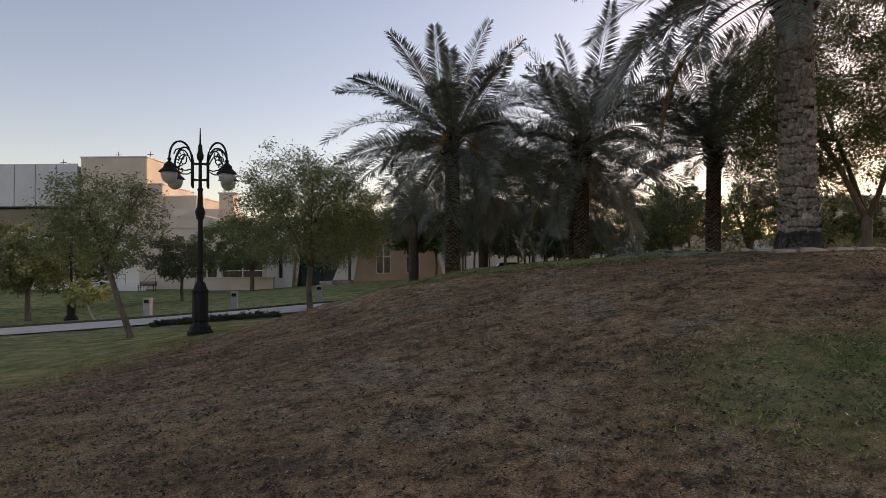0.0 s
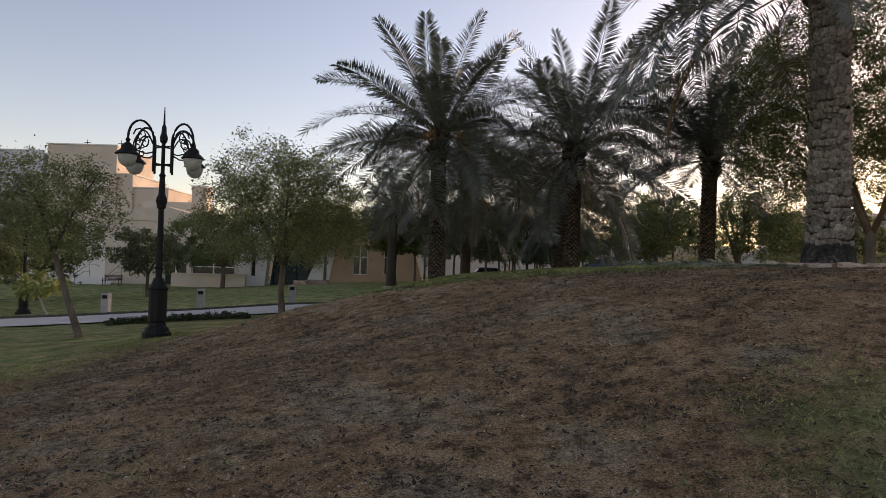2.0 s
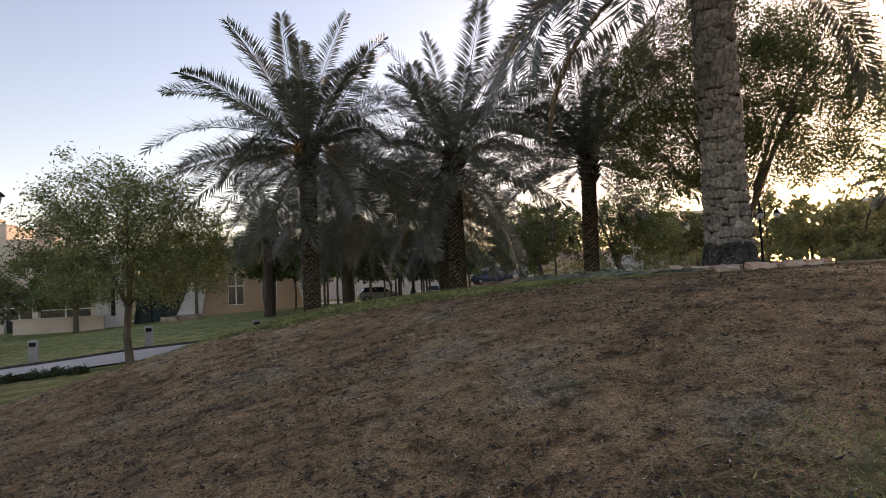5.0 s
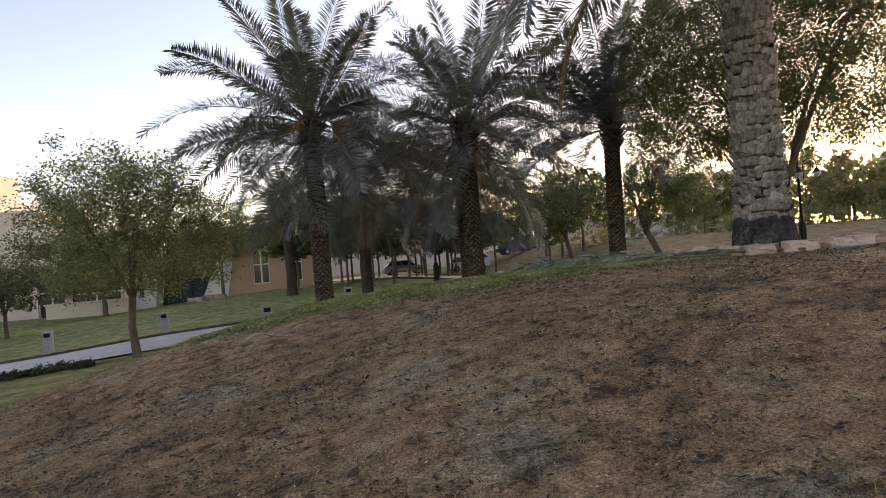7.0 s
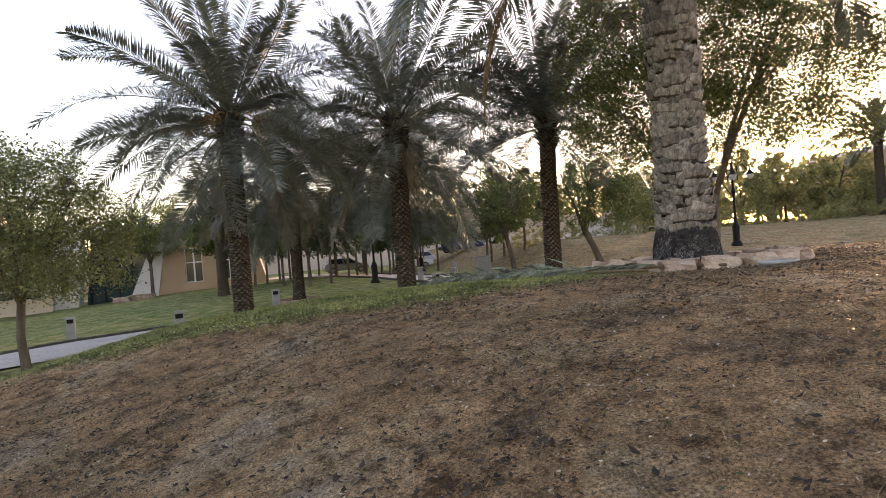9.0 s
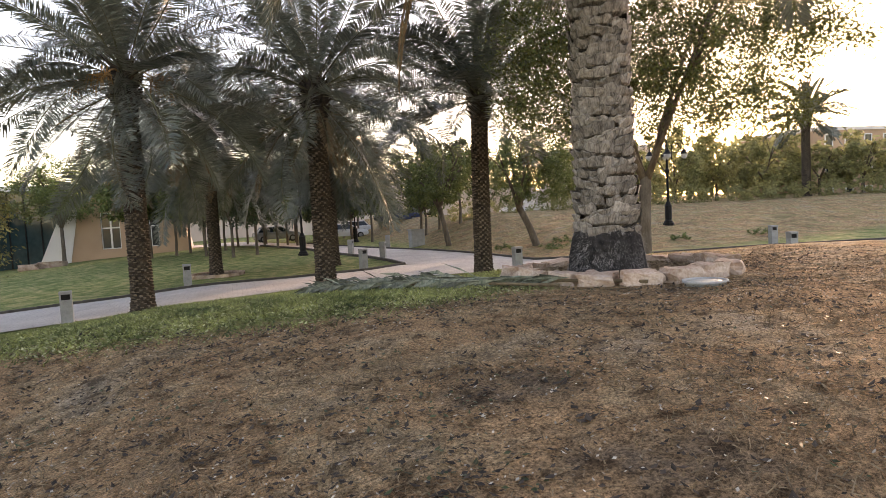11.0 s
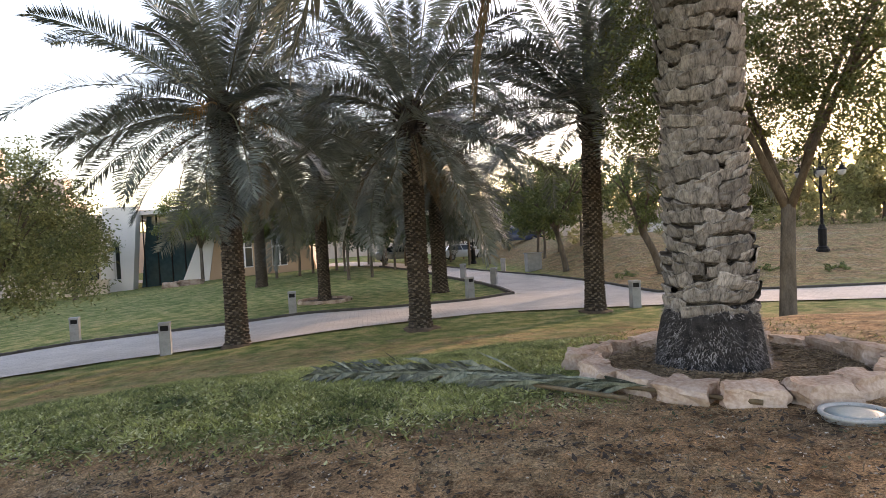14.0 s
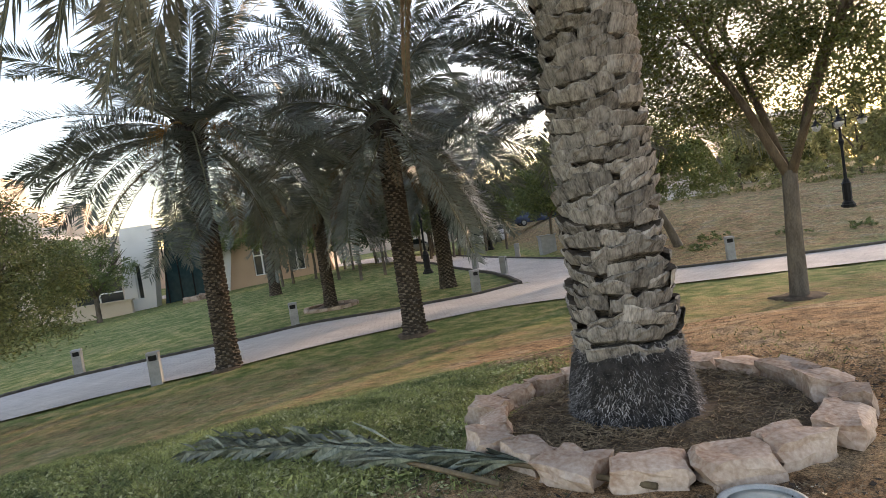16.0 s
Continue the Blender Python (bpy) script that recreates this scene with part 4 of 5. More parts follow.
def bench(x, y, rz, seed):
    b = thing("bench", x, y, land(x, y), "dark slatted wooden garden bench near the house", "bench", rz)
    for k in range(4):
        bm = bmesh.new()
        box(bm, 0, -0.18 + 0.13 * k, 0.46, 1.7, 0.1, 0.035, 0.008)
        part("seat_slat", bm, M_WOOD, b)
    for k in range(4):
        bm = bmesh.new()
        box(bm, 0, 0.3 + 0.025 * k, 0.58 + 0.12 * k, 1.7, 0.03, 0.09, 0.008)
        part("back_slat", bm, M_WOOD, b)
    for x0 in (-0.75, 0.75):
        for y0, h in ((-0.2, 0.65), (0.28, 1.02)):
            bm = bmesh.new()
            box(bm, x0, y0, h / 2, 0.07, 0.07, h, 0.01)
            part("leg", bm, M_WOOD, b)
        bm = bmesh.new()
        box(bm, x0, 0.03, 0.67, 0.07, 0.56, 0.04, 0.01)
        part("armrest", bm, M_WOOD, b)


bench(*by_house(-24.2, 51.6), 0, 1)


# ---- lamps ----
def street_lamp(x, y, rz=0.0):
    lamp = thing("street_lamp", x, y, land(x, y), "ornate black iron park lamp with scrolled arms and white globes", "street lamp", rz, "park lamps")
    bm = bmesh.new()
    lathe(bm, [(0.32, -0.15), (0.32, 0.1), (0.27, 0.13), (0.25, 0.22), (0.2, 0.26), (0.18, 0.34), (0.2, 0.38), (0.2, 1.1), (0.22, 1.14), (0.17, 1.2), (0.13, 1.32), (0.11, 1.38)], 8)
    part("pedestal", bm, M_BLACK_IRON, lamp)
    bm = bmesh.new()
    lathe(bm, [(0.075, 1.35), (0.075, 1.6), (0.1, 1.63), (0.07, 1.68), (0.062, 3.0), (0.1, 3.03), (0.1, 3.08), (0.13, 3.2), (0.1, 3.3), (0.075, 3.36), (0.06, 3.75), (0.08, 3.8), (0.045, 3.85), (0.042, 4.55), (0.08, 4.6), (0.09, 4.7), (0.06, 4.8), (0.05, 4.95), (0.025, 5.0), (0.01, 5.42)], 10)
    part("pole", bm, M_BLACK_IRON, lamp)
    for k in range(4):
        turn = pose(0, 0, 0, 0, 0, 45 + 90 * k)
        bm = bmesh.new()
        q, r = 0.27, 0.96
        c, w = (q + r) / 2, (r - q) / 2
        tube(bm, [(q, 0, 3.85), (q, 0, 4.5)] + [(c - w * math.cos(a), 0, 4.52 + 0.45 * math.sin(a)) for a in np.linspace(0.05, 3.1, 14)] + [(r, 0, 4.45)], [0.028] * 2 + [0.026] * 14 + [0.022], 6)
        for z in (4.05, 4.47):
            tube(bm, [(0, 0, z), (q, 0, z)], [0.02, 0.02], 5)
        tube(bm, [(q + 0.03 + 0.5 * u, 0, 4.38 + 0.38 * math.sin(2.6 * u + 0.3)) for u in np.linspace(0, 1, 9)], [0.018] * 9, 5)
        tube(bm, [(q + 0.02, 0, 4.3), (q + 0.2, 0, 4.24), (q + 0.4, 0, 4.26), (r - 0.06, 0, 4.34)], [0.018] * 4, 5)
        tube(bm, [(c + 0.02 + (0.19 - 0.013 * j) * math.cos(0.7 * j), 0, 4.62 + (0.19 - 0.013 * j) * math.sin(0.7 * j)) for j in range(13)], [0.018] * 13, 5)
        tube(bm, [(c + 0.1 + (0.13 - 0.01 * j) * math.cos(2 - 0.7 * j), 0, 4.38 + (0.13 - 0.01 * j) * math.sin(2 - 0.7 * j)) for j in range(11)], [0.016] * 11, 5)
        arm = part("arm", bm, M_BLACK_IRON, lamp)
        arm.matrix_basis = turn
        bm = bmesh.new()
        lathe(bm, [(0.025, 4.52), (0.055, 4.47), (0.03, 4.42), (0.07, 4.39), (0.13, 4.33), (0.14, 4.26), (0.23, 4.18), (0.265, 4.14), (0.23, 4.13)], 14, pose(r, 0, 0))
        part("lantern_hood", bm, M_BLACK_IRON, arm)
        bm = bmesh.new()
        lathe(bm, [(0.205, 4.132), (0.2, 4.06), (0.175, 3.97), (0.11, 3.89), (0.04, 3.86)], 14, pose(r, 0, 0))
        part("globe", bm, M_OPAL, arm, "white opal glass bowl", True)
    return lamp


first_lamp = street_lamp(-6.45, 17.2, 18)
for x, y in ((27.5, 38.6), (-18.8, 32.2), (6.9, 47.0), (13.0, 62.0)):
    copy_thing(first_lamp, pose(x, y, land(x, y), 0, 0, 20 * x))


# ---- bollards, cabinet, cars ----
def bollard(x, y, rz):
    b = thing("bollard", x, y, land(x, y), "grey concrete bollard light with a dark louvred slot", "bollard", rz, "path bollards")
    bm = bmesh.new()
    box(bm, 0, 0, 0.3, 0.3, 0.3, 0.76, 0.015)
    part("post", bm, M_CONCRETE, b)
    bm = bmesh.new()
    box(bm, 0, 0, 0.755, 0.22, 0.22, 0.15)
    part("louvre", bm, M_BLACK_IRON, b, "dark light slot")
    for s in (-0.13, 0.13):
        bm = bmesh.new()
        box(bm, s, 0, 0.755, 0.04, 0.3, 0.15)
        part("cheek", bm, M_CONCRETE, b)
    bm = bmesh.new()
    box(bm, 0, 0, 0.87, 0.32, 0.32, 0.08, 0.015)
    part("cap", bm, M_CONCRETE, b)
    return b


first_bollard = bollard(-1.7, 26.6, 10)
for x, y, rz in ((-6.4, 32.0, 10), (1.0, 33.6, 5), (8.3, 35.0, 20), (10.4, 40.2, 60), (9.6, 45.4, 60), (12.8, 28.35, 0), (17.8, 32.1, -15), (22.6, 25.2, -15), (26.5, 29.9, -15), (-13.4, 28.9, 0), (-9.9, 30.0, 10), (15.2, 38.2, 70), (12.9, 49.5, 70)):
    copy_thing(first_bollard, pose(x, y, land(x, y), 0, 0, rz))
cabinet = thing("electric_cabinet", 14.6, 48.2, land(14.6, 48.2), "plain grey utility cabinet on the lawn", "cabinet", 12)
bm = bmesh.new()
box(bm, 0, 0, 0.5, 1.0, 0.5, 1.2, 0.02)
part("body", bm, M_CONCRETE, cabinet)
bm = bmesh.new()
box(bm, 0, 0, 1.13, 1.1, 0.6, 0.06, 0.01)
part("lid", bm, M_CONCRETE, cabinet)


def parked_car(x, y, rz, paint, label):
    car = thing("car", x, y, land(x, y), label, "car", rz, "parked cars")
    bm = bmesh.new()
    prof = [(-2.2, 0.3), (2.2, 0.3), (2.28, 0.6), (2.1, 0.85), (1.2, 0.98), (-2.15, 1.02), (-2.28, 0.7)]
    prism(bm, prof, -0.88, 0.88)
    bmesh.ops.bevel(bm, geom=list(bm.edges), offset=0.06, segments=2, affect="EDGES", profile=0.6)
    part("body", bm, paint, car, shade=True)
    bm = bmesh.new()
    vs0 = [(-1.95, -0.8, 0.98), (1.15, -0.8, 0.98), (1.15, 0.8, 0.98), (-1.95, 0.8, 0.98), (-1.5, -0.64, 1.46), (0.35, -0.64, 1.46), (0.35, 0.64, 1.46), (-1.5, 0.64, 1.46)]
    v = [bm.verts.new(c) for c in vs0]
    for f in ((0, 1, 5, 4), (1, 2, 6, 5), (2, 3, 7, 6), (3, 0, 4, 7)):
        bm.faces.new([v[i] for i in f])
    part("window", bm, M_GLASS_DARK, car)
    bm = bmesh.new()
    box(bm, -0.58, 0, 1.49, 1.95, 1.32, 0.07, 0.03)
    for sx, ex in ((1.12, 0.36), (-1.92, -1.5), (-0.3, -0.5)):
        for s in (-1, 1):
            tube(bm, [(sx, 0.8 * s, 1.0), (ex, 0.65 * s, 1.48)], [0.045, 0.04], 4)
    part("roof", bm, paint, car)
    for wx in (-1.4, 1.4):
        for wy in (-0.8, 0.8):
            m = pose(wx, wy, 0.33, 90, 0, 0)
            bm = bmesh.new()
            lathe(bm, [(0.2, -0.11), (0.3, -0.11), (0.33, -0.07), (0.33, 0.07), (0.3, 0.11), (0.2, 0.11)], 18, m)
            tyre = part("wheel", bm, M_TYRE, car)
            bm = bmesh.new()
            lathe(bm, [(0.05, -0.12), (0.2, -0.115), (0.2, 0.115), (0.05, 0.12)], 12, m)
            part("rim", bm, M_CAR_GREY, tyre)
    for s in (-0.62, 0.62):
        bm = bmesh.new()
        box(bm, 2.2, s, 0.68, 0.1, 0.36, 0.14, 0.03)
        part("headlight", bm, M_OPAL, car)


for k, (x, y, rz, paint, label) in enumerate([
    (13.6, 71, 4, M_CAR_WHITE, "white saloon car parked beyond the trees"), (18.9, 70, 2, M_CAR_BLUE, "dark blue saloon car parked beyond the trees"),
    (23.6, 69, 0, M_CAR_WHITE, "white saloon car parked beside the wall"), (7.0, 72, 6, M_CAR_GREY, "silver saloon car parked beyond the trees"), (15, 76, 184, M_CAR_WHITE, "white saloon car in the second parked row"), (20.5, 75, 182, M_CAR_GREY, "silver saloon car in the second parked row")]):
    parked_car(x, y, rz, paint, label)

wall_far = tagged(new("wall_far"), "long beige boundary wall behind the park", "wall", kind="structure")
bm = bmesh.new()
box(bm, 26.6, 64.6, 1.9, 10.2, 0.4, 4.6, 0.03)
box(bm, -4, 92, 2.2, 90, 0.5, 5.0)
part("wall", bm, M_STUCCO, wall_far)
ramp_wall = thing("ramp_wall", 0, 0, 0, "white sloping parapet of a ramp against the far wall", "wall")
bm = bmesh.new()
prism(bm, [(26.0, 0.8), (33.5, 0.8), (33.5, 4.3), (31.5, 4.3), (26.0, 2.0)], 60.5, 60.9)
part("parapet", bm, M_STUCCO_WHITE, ramp_wall)


def far_block(x0, x1, y0, y1, h, material, label):
    b = thing("apartment_building", 0, 0, 0, label, "building")
    bm = bmesh.new()
    box(bm, (x0 + x1) / 2, (y0 + y1) / 2, h / 2 - 0.5, x1 - x0, y1 - y0, h + 1)
    part("wall", bm, material, b)
    bm = bmesh.new()
    box(bm, (x0 + x1) / 2, (y0 + y1) / 2, h + 0.2, x1 - x0 + 0.3, y1 - y0 + 0.3, 0.4)
    part("roof", bm, M_STUCCO_WHITE, b)
    n = int((x1 - x0) / 3)
    for f in range(int(h / 3)):
        for k in range(n):
            house_window(b, x0 + 3 * k + 0.9, x0 + 3 * k + 2.0, 3 * f + 1.2, 3 * f + 2.5, y0 - 0.03, False)


far_block(66, 90, 62, 74, 9.0, M_STUCCO_ORANGE, "pinkish flat-roofed building beyond the bank")
far_block(48, 60, 84, 94, 9.6, M_STUCCO, "beige flat-roofed building far behind trees")


# ---- the stone ring and what lies about it ----
RX, RY = 6.96, 12.97


def rock(rng, sx, sy, sz):
    """A rough quarried block: a bevelled lump with uneven faces."""
    bm = bmesh.new()
    bmesh.ops.create_cube(bm, size=1)
    bmesh.ops.subdivide_edges(bm, edges=list(bm.edges), cuts=3, use_grid_fill=True)
    seed = Vector((rng.uniform(0, 50), rng.uniform(0, 50), rng.uniform(0, 50)))
    for v in bm.verts:
        p = v.co.copy()
        q = p.normalized() * 0.62
        p = p.lerp(q, 0.15)
        p += Vector((noise.noise(p * 2.2 + seed), noise.noise(p * 2.2 + seed + Vector((9, 0, 0))), noise.noise(p * 2.2 + seed + Vector((0, 9, 0))))) * 0.17
        p += Vector((noise.noise(p * 6 + seed), noise.noise(p * 6 - seed), noise.noise(p * 7 + seed))) * 0.055
        v.co = Vector((p.x * sx, p.y * sy, p.z * sz))
    return mesh_of(bm, "stone", M_STONE)


ring = thing("stone_ring", RX, RY, land(RX, RY), "ring of rough pinkish sandstone blocks round the palm", "tree ring")
rng = random.Random(77)
a = 0.0
while a < 356:
    ln = rng.uniform(0.24, 0.44)
    step = math.degrees(ln / 1.15)
    if a + step > 352:
        ln, step = 1.15 * radians(359 - a), 359 - a
    deep = rng.uniform(0.2, 0.3)
    s = part("stone", rock(rng, ln * 0.95, deep, rng.uniform(0.15, 0.22)), None, ring)
    am = radians(a + step / 2)
    rr = 1.15 + rng.uniform(-0.06, 0.06)
    wx, wy = RX + rr * math.cos(am), RY + rr * math.sin(am)
    s.matrix_basis = pose(rr * math.cos(am), rr * math.sin(am), land(wx, wy) - land(RX, RY) + 0.045, rng.uniform(-7, 7), rng.uniform(-5, 5), math.degrees(am) + 90 + rng.uniform(-7, 7))
    a += step + 1.2
bm = bmesh.new()
hub = bm.verts.new((0, 0, 0.03))
rims = []
for r in (0.35, 0.7, 1.02):
    rims.append([bm.verts.new((r * math.cos(t), r * math.sin(t), land(RX + r * math.cos(t), RY + r * math.sin(t)) - land(RX, RY) + 0.045 - 0.02 * r + 0.02 * noise.noise((r * 7, t * 3, 1)))) for t in np.linspace(0, 2 * math.pi, 33)[:-1]])
for k in range(32):
    bm.faces.new((hub, rims[0][k], rims[0][(k + 1) % 32]))
    for p, q in zip(rims, rims[1:]):
        bm.faces.new((p[k], q[k], q[(k + 1) % 32], p[(k + 1) % 32]))
part("soil", bm, M_SOIL, ring, "dark soil with dry litter", True)

basin = thing("basin", 6.84, 11.4, land(6.84, 11.4) - 0.08, "round white plastic basin with a grey lid lying on the soil", "basin")
bm = bmesh.new()
lathe(bm, [(0.12, -0.02), (0.165, 0.0), (0.185, 0.1), (0.2, 0.105), (0.2, 0.125), (0.18, 0.125), (0.165, 0.105)], 32)
part("bowl", bm, surf("chalky_plastic", (0.26, 0.27, 0.27), (0.4, 0.41, 0.4), 9, 0.6, 0.1), basin, shade=True)
bm = bmesh.new()
lathe(bm, [(0.02, 0.108), (0.168, 0.112), (0.1, 0.116), (0.01, 0.116)], 32)
part("lid", bm, surf("grey_plastic", (0.26, 0.32, 0.31), (0.4, 0.45, 0.43), 6, 0.4, 0.05), basin, shade=True)

rng = random.Random(78)
M_FALLEN = surf("wilting_palm_leaf", (0.04, 0.055, 0.04), (0.2, 0.21, 0.155), 4, 0.5, 0, vary=0.6, spec=0.4)
leaflets = []
for k in range(4):
    bm = bmesh.new()
    v = [bm.verts.new(c) for c in ((0, -0.006, 0), (0.2, -0.015, 0.006), (0.55, -0.011, 0.0), (1.0, 0, -0.05 - 0.03 * k), (0.55, 0.011, 0.0), (0.2, 0.015, 0.006), (0.3, 0, -0.004))]
    for f in ((0, 1, 6), (0, 6, 5), (1, 2, 6), (5, 6, 4), (2, 3, 6), (6, 3, 4)):
        bm.faces.new([v[i] for i in f])
    leaflets.append(mesh_of(bm, "leaflet", M_FALLEN))
for (x0, y0), (x1, y1), ln, bow in (((6.5, 11.78), (3.55, 13.7), 3.5, -0.2), ((5.75, 12.15), (3.5, 14.15), 2.8, -0.1)):
    slope = math.degrees(math.atan2(land(x1, y1) - land(x0, y0), math.hypot(x1 - x0, y1 - y0)))
    fr = tagged(new("fallen_frond"), "fallen grey-green palm frond lying on the grass", "palm frond")
    fr.matrix_basis = pose(x0, y0, land(x0, y0) + 0.035, 0, -slope, math.degrees(math.atan2(y1 - y0, x1 - x0)))
    bm = bmesh.new()
    axis = [Vector((ln * u, bow * math.sin(3.1 * u), 0.03 * math.sin(3.1 * u))) for u in np.linspace(0, 1, 14)]
    tube(bm, axis, [0.019 * (1 - 0.8 * k / 13) for k in range(14)], 6)
    part("rib", bm, M_FROND_DRY, fr, "brown tapering leaf rib")
    for k in range(140):
        u = 0.2 + 0.8 * (k + rng.random()) / 140
        for sgn in (-1, 1):
            lf = new("leaflet", rng.choice(leaflets))
            lf.parent = fr
            n = rng.uniform(0.26, 0.44) * (1 - 0.45 * u)
            up = rng.uniform(12, 32) if sgn < 0 and u > 0.45 and rng.random() < 0.3 else rng.uniform(-4, 8)
            lf.matrix_basis = pose(ln * u, bow * math.sin(3.1 * u), 0.025 + 0.03 * math.sin(3.1 * u), rng.uniform(-40, 40), -up, sgn * rng.uniform(4, 20)) @ Matrix.Diagonal((n * 1.35, 0.2, 1.0, 1))
bm = bmesh.new()
pts = [(1.64, 7.94), (1.75, 7.9), (1.86, 7.85), (1.97, 7.81), (2.08, 7.83)]
tube(bm, [(x, y, land(x, y) + 0.025 + (0.03 if k == 4 else 0)) for k, (x, y) in enumerate(pts)], [0.005, 0.007, 0.008, 0.007, 0.004], 6)
tagged(new("stick", mesh_of(bm, "stick", M_RACHIS)), "thin pale dry stick lying on the ground", "stick")

# small rings of soil and stones at the feet of other trees
for x, y, r in ((2.0, 37.6, 1.1), (5.5, 26.9, 0.6), (14.39, 22.8, 0.65), (11.3, 28.0, 0.6), (0.2, 26.9, 0.55)):
    bm = bmesh.new()
    lathe(bm, [(r, -0.3), (r * 0.97, -0.02), (r * 0.8, 0.03), (r * 0.5, 0.05), (0.05, 0.06)], 30)
    for v in bm.verts:
        k = 1 + 0.32 * noise.noise((v.co.x * 3 + x, v.co.y * 3 + y, 2)) + 0.12 * noise.noise((v.co.x * 11, v.co.y * 11, x))
        v.co = Vector((v.co.x * k, v.co.y * k, v.co.z + 0.02 * noise.noise((v.co.x * 9, v.co.y * 9, y))))
    ob = new("tree_pit", mesh_of(bm, "tree_pit", M_SOIL, True))
    ob.matrix_basis = pose(x, y, land(x, y) + 0.02)
    tagged(ob, "bare dark soil round the foot of a tree", "tree pit", kind="structure")
kr = thing("stone_edging", 2.0, 37.6, land(2.0, 37.6), "low pale stone edging round a slim palm", "edging")
rng = random.Random(79)
for k in range(14):
    t = 2 * math.pi * k / 14
    s = part("stone", rock(rng, 0.5, 0.2, 0.16), None, kr)
    s.matrix_basis = pose(1.12 * math.cos(t), 1.12 * math.sin(t), 0.05, 0, 0, math.degrees(t) + 90)
for k, (x, y, sx) in enumerate(((-9.6, 50.5, 1.4), (-8.4, 50.8, 2.0))):
    s = tagged(new("boulder", rock(rng, sx, 0.8, 0.7)), "pinkish sandstone boulder at the foot of the house wall", "boulder")
    x, y = by_house(x, y)
    s.matrix_basis = pose(x, y, land(x, y) + 0.12) @ Matrix.Scale(0.9, 4)


# ---- grass, straw and litter on the mound ----
def scatter(name, count, area, keep, blade, material, label, seed):
    """Small flat pieces strewn over a stretch of the ground."""
    rng = random.Random(seed)
    vs, fs = [], []
    x0, x1, y0, y1 = area
    while len(fs) < count:
        x, y = rng.uniform(x0, x1), rng.uniform(y0, y1)
        if math.hypot(x - RX, y - RY) < 1.35 and name != "root_litter":
            continue
        edge = 1.0 if name == "root_litter" else min(1.0, min(x - x0, x1 - x, y - y0, y1 - y) / 1.8)
        if rng.random() > keep(x, y) * edge:
            continue
        z = land(x, y) + (0.05 if name == "root_litter" else 0) + noise.noise((x * 0.9, y * 0.9, 0)) * 0.03 + noise.noise((x * 3.1, y * 3.1, 4)) * 0.012
        pts = blade(rng)
        b = len(vs)
        vs += [(x + px, y + py, z + pz) for px, py, pz in pts]
        fs.append(tuple(range(b, b + len(pts))))
    me = bpy.data.meshes.new(name)
    me.from_pydata(vs, [], fs)
    me.materials.append(material)
    return tagged(new(name, me), label, "grass", kind="stuff")


def blade_up(lo, hi, w, lean):
    def make(rng):
        h, a = rng.uniform(lo, hi), rng.uniform(0, 6.283)
        lx, ly = rng.gauss(0, lean) * h, rng.gauss(0, lean) * h
        cx, cy = math.cos(a) * w, math.sin(a) * w
        return [(-cx, -cy, -0.005), (cx, cy, -0.005), (lx, ly, h)]
    return make


def straw_flat(lo, hi, w):
    def make(rng):
        n, a = rng.uniform(lo, hi), rng.uniform(0, 6.283)
        dx, dy = math.cos(a) * n / 2, math.sin(a) * n / 2
        wx, wy = -math.sin(a) * w, math.cos(a) * w
        z0, z1 = rng.uniform(0.0, 0.015), rng.uniform(0.0, 0.03)
        return [(-dx - wx, -dy - wy, z0), (-dx + wx, -dy + wy, z0 + 0.004), (dx + wx, dy + wy, z1), (dx - wx, dy - wy, z1 + 0.004)]
    return make


def flake(lo, hi):
    def make(rng):
        n, a = rng.uniform(lo, hi), rng.uniform(0, 6.283)
        c, s = math.cos(a) * n, math.sin(a) * n
        t = rng.uniform(-0.5, 0.9) * n
        return [(-c, -s, 0.012), (s * 0.5, -c * 0.5, 0.012 + t * 0.3), (c, s, 0.014 + max(0, t)), (-s * 0.5, c * 0.5, 0.016)]
    return make


M_CLOD = surf("dark_crumbs", (0.02, 0.016, 0.013), (0.07, 0.052, 0.04), 8, 1.0, 0, vary=0.4, island=True)
MOUND = (-6.5, 10.7, 0.6, 14.4)


def patch(x, y, f, s):
    return 0.5 + 0.9 * noise.noise((x * f + s, y * f - s, s))


M_GRASS_PALE = surf("pale_grass_blade", (0.28, 0.29, 0.12), (0.6, 0.58, 0.34), 2.0, 0.6, 0, trans=0.2, vary=0.4, island=True)


def turf(x, y):
    return lushness(x, y) ** 1.5 * max(0.03, patch(x, y, 1.9, 51)) * max(0.1, patch(x, y, 6.0, 52))


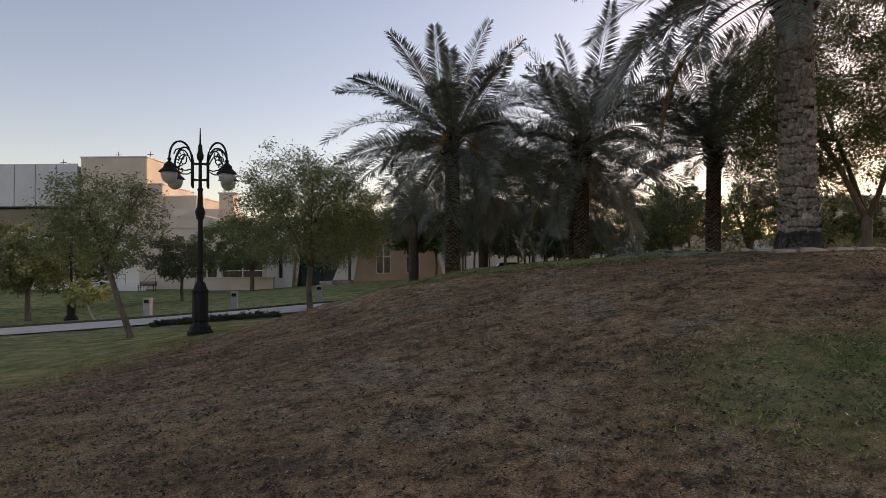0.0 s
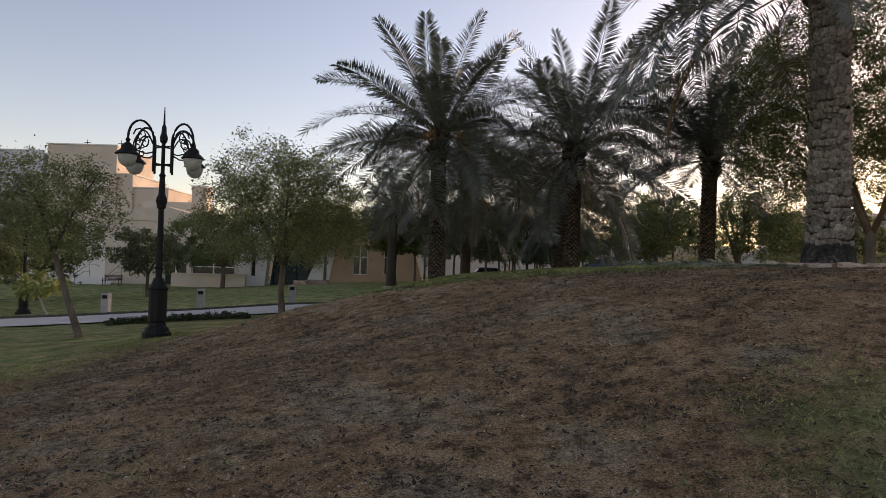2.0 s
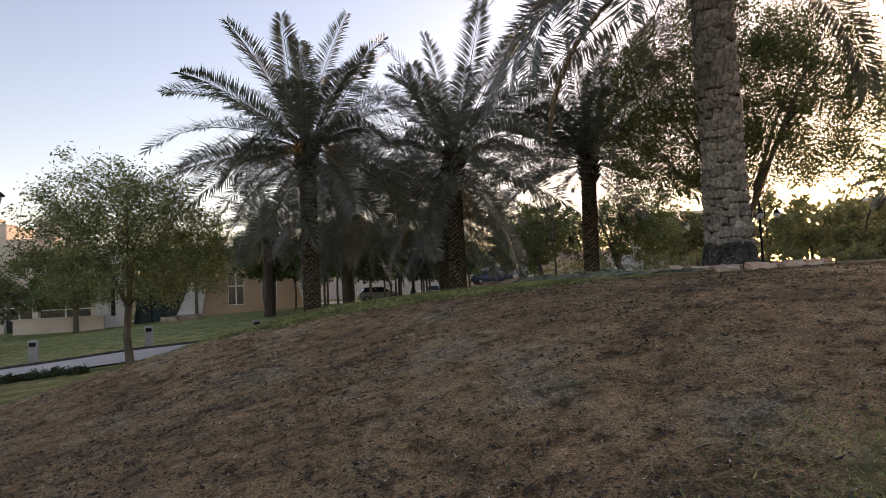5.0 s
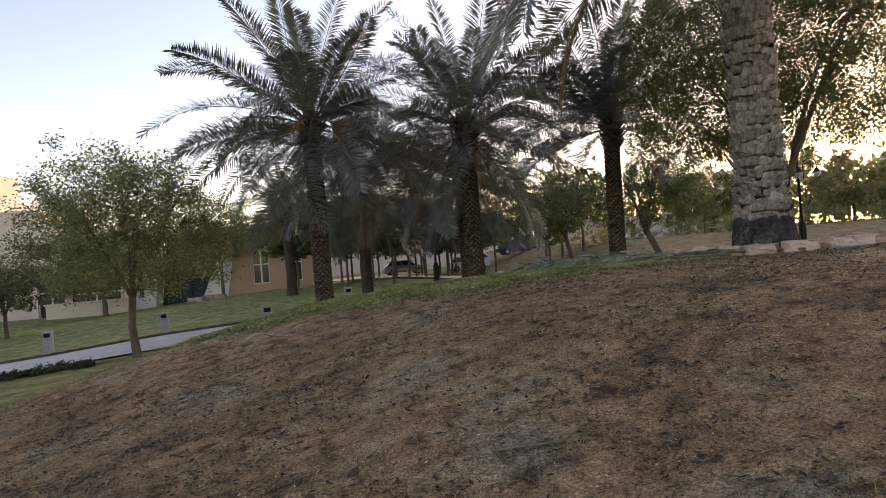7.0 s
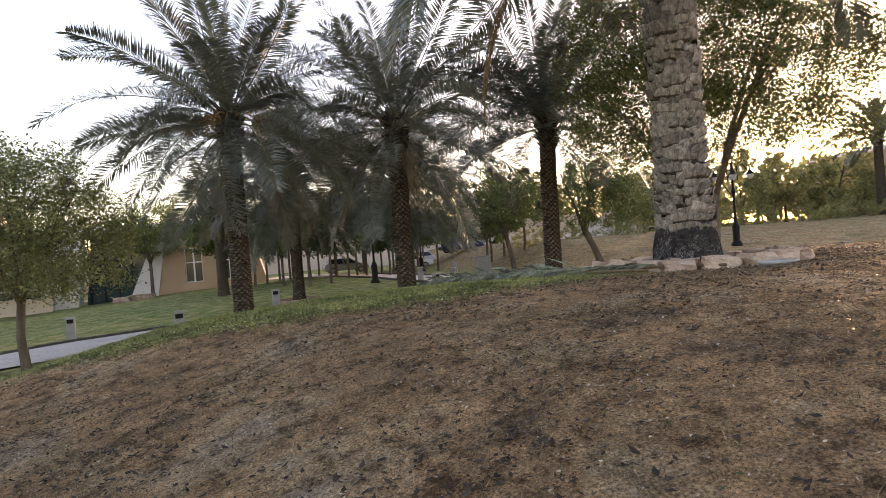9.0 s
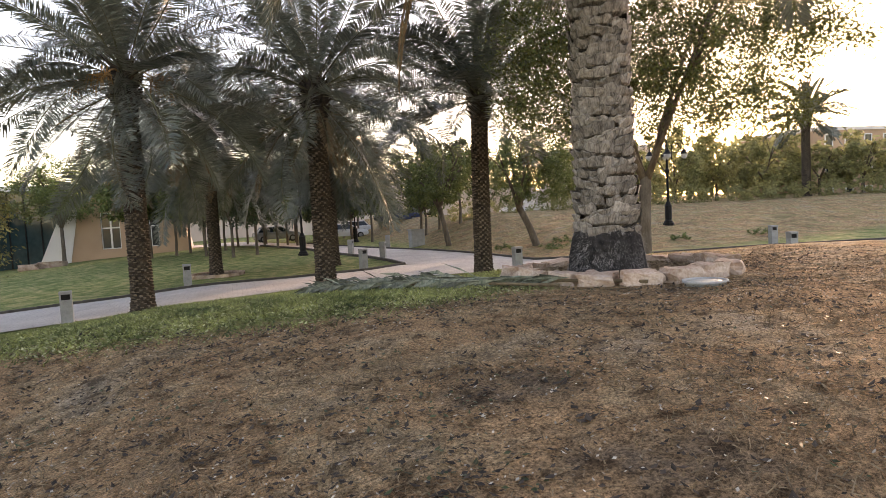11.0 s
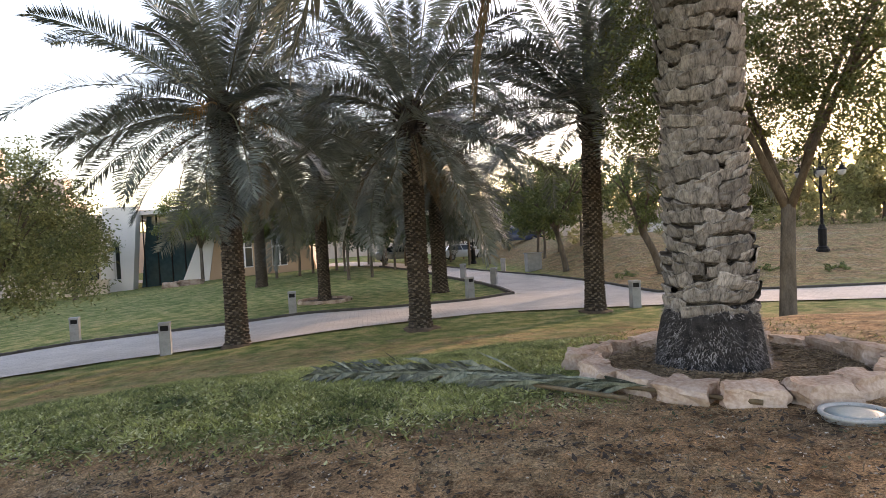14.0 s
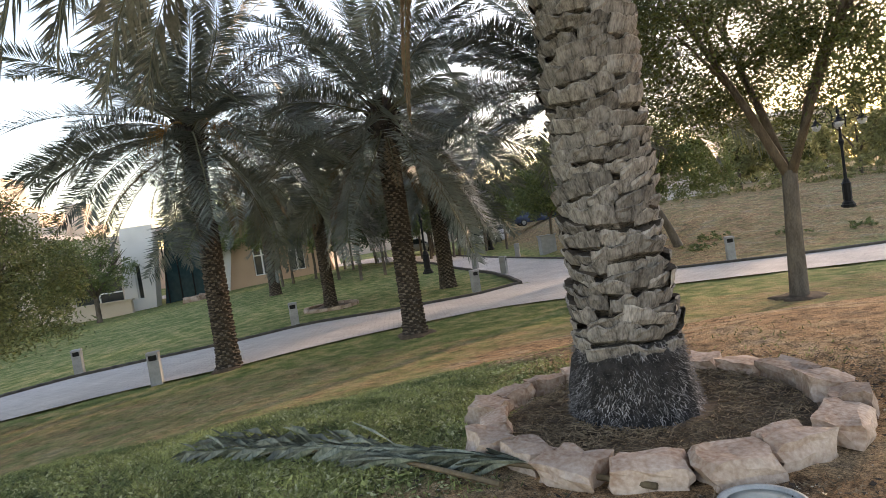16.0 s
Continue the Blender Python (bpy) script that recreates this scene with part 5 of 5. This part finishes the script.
scatter("straw", 60000, MOUND, lambda x, y: (1 - 0.75 * lushness(x, y)) * max(0.08, patch(x, y, 1.1, 3)), straw_flat(0.02, 0.075, 0.0022), M_STRAW, "dry straw and cut grass over the mound", 201)
scatter("dry_grass", 45000, MOUND, lambda x, y: (1 - 0.6 * lushness(x, y)) * max(0.06, patch(x, y, 0.9, 8)), blade_up(0.015, 0.05, 0.004, 0.9), M_STRAW, "short dry brown grass on the mound", 202)
scatter("green_grass", 85000, (-7, 9.5, 2.0, 19), lambda x, y: lushness(x, y) * max(0.15, patch(x, y, 1.3, 5)), blade_up(0.015, 0.045, 0.007, 1.1), M_GRASS, "short green grass in patches", 203)
scatter("grass_tufts", 70000, (-2, 7.5, 10.8, 16.5), turf, blade_up(0.02, 0.055, 0.008, 1.1), M_GRASS, "thicker green tufts in the grass beside the palm", 213)
scatter("pale_grass", 30000, (-2, 7.5, 10.8, 17), turf, flake(0.01, 0.03), M_GRASS_PALE, "yellowing leaves among the green grass", 214)
scatter("clover", 50000, (-1.5, 8.5, 10.8, 20), lambda x, y: lushness(x, y) ** 2 * max(0.05, patch(x, y, 1.6, 31)), flake(0.01, 0.034), M_GRASS, "small green clover leaves among the grass", 210)
scatter("leaf_litter", 17000, MOUND, lambda x, y: max(0.15, patch(x, y, 0.7, 11)), flake(0.004, 0.012), M_FLAKE, "small pale dead leaves strewn over the ground", 204)
scatter("dark_clods", 30000, MOUND, lambda x, y: max(0.03, patch(x, y, 1.0, 17)) * max(0.05, patch(x, y, 4.0, 18)) * (1 - 0.5 * lushness(x, y)), flake(0.007, 0.028), M_CLOD, "dark crumbs of soil and dead leaves", 205)
scatter("weed_leaves", 6000, MOUND, lambda x, y: max(0.0, patch(x, y, 1.5, 23) - 0.45), flake(0.008, 0.024), M_LEAF_DARK, "small dark weeds on the dry mound", 206)
scatter("root_litter", 5000, (RX - 1, RX + 1, RY - 1, RY + 1), lambda x, y: 1.0 if 0.42 < math.hypot(x - RX, y - RY) < 0.98 else 0.0, straw_flat(0.03, 0.12, 0.003), M_STRAW, "dry litter inside the stone ring", 207)
scatter("dark_leaves", 6500, MOUND, lambda x, y: max(0.0, patch(x, y, 2.2, 37) - 0.4) * (1 - 0.5 * lushness(x, y)), flake(0.014, 0.036), M_CLOD, "blackened dead leaves and crumbs on the mound", 211)
scatter("pale_leaves", 9500, MOUND, lambda x, y: max(0.1, patch(x, y, 0.8, 41)), flake(0.006, 0.015), M_FLAKE, "curled pale dead leaves strewn over the mound", 212)
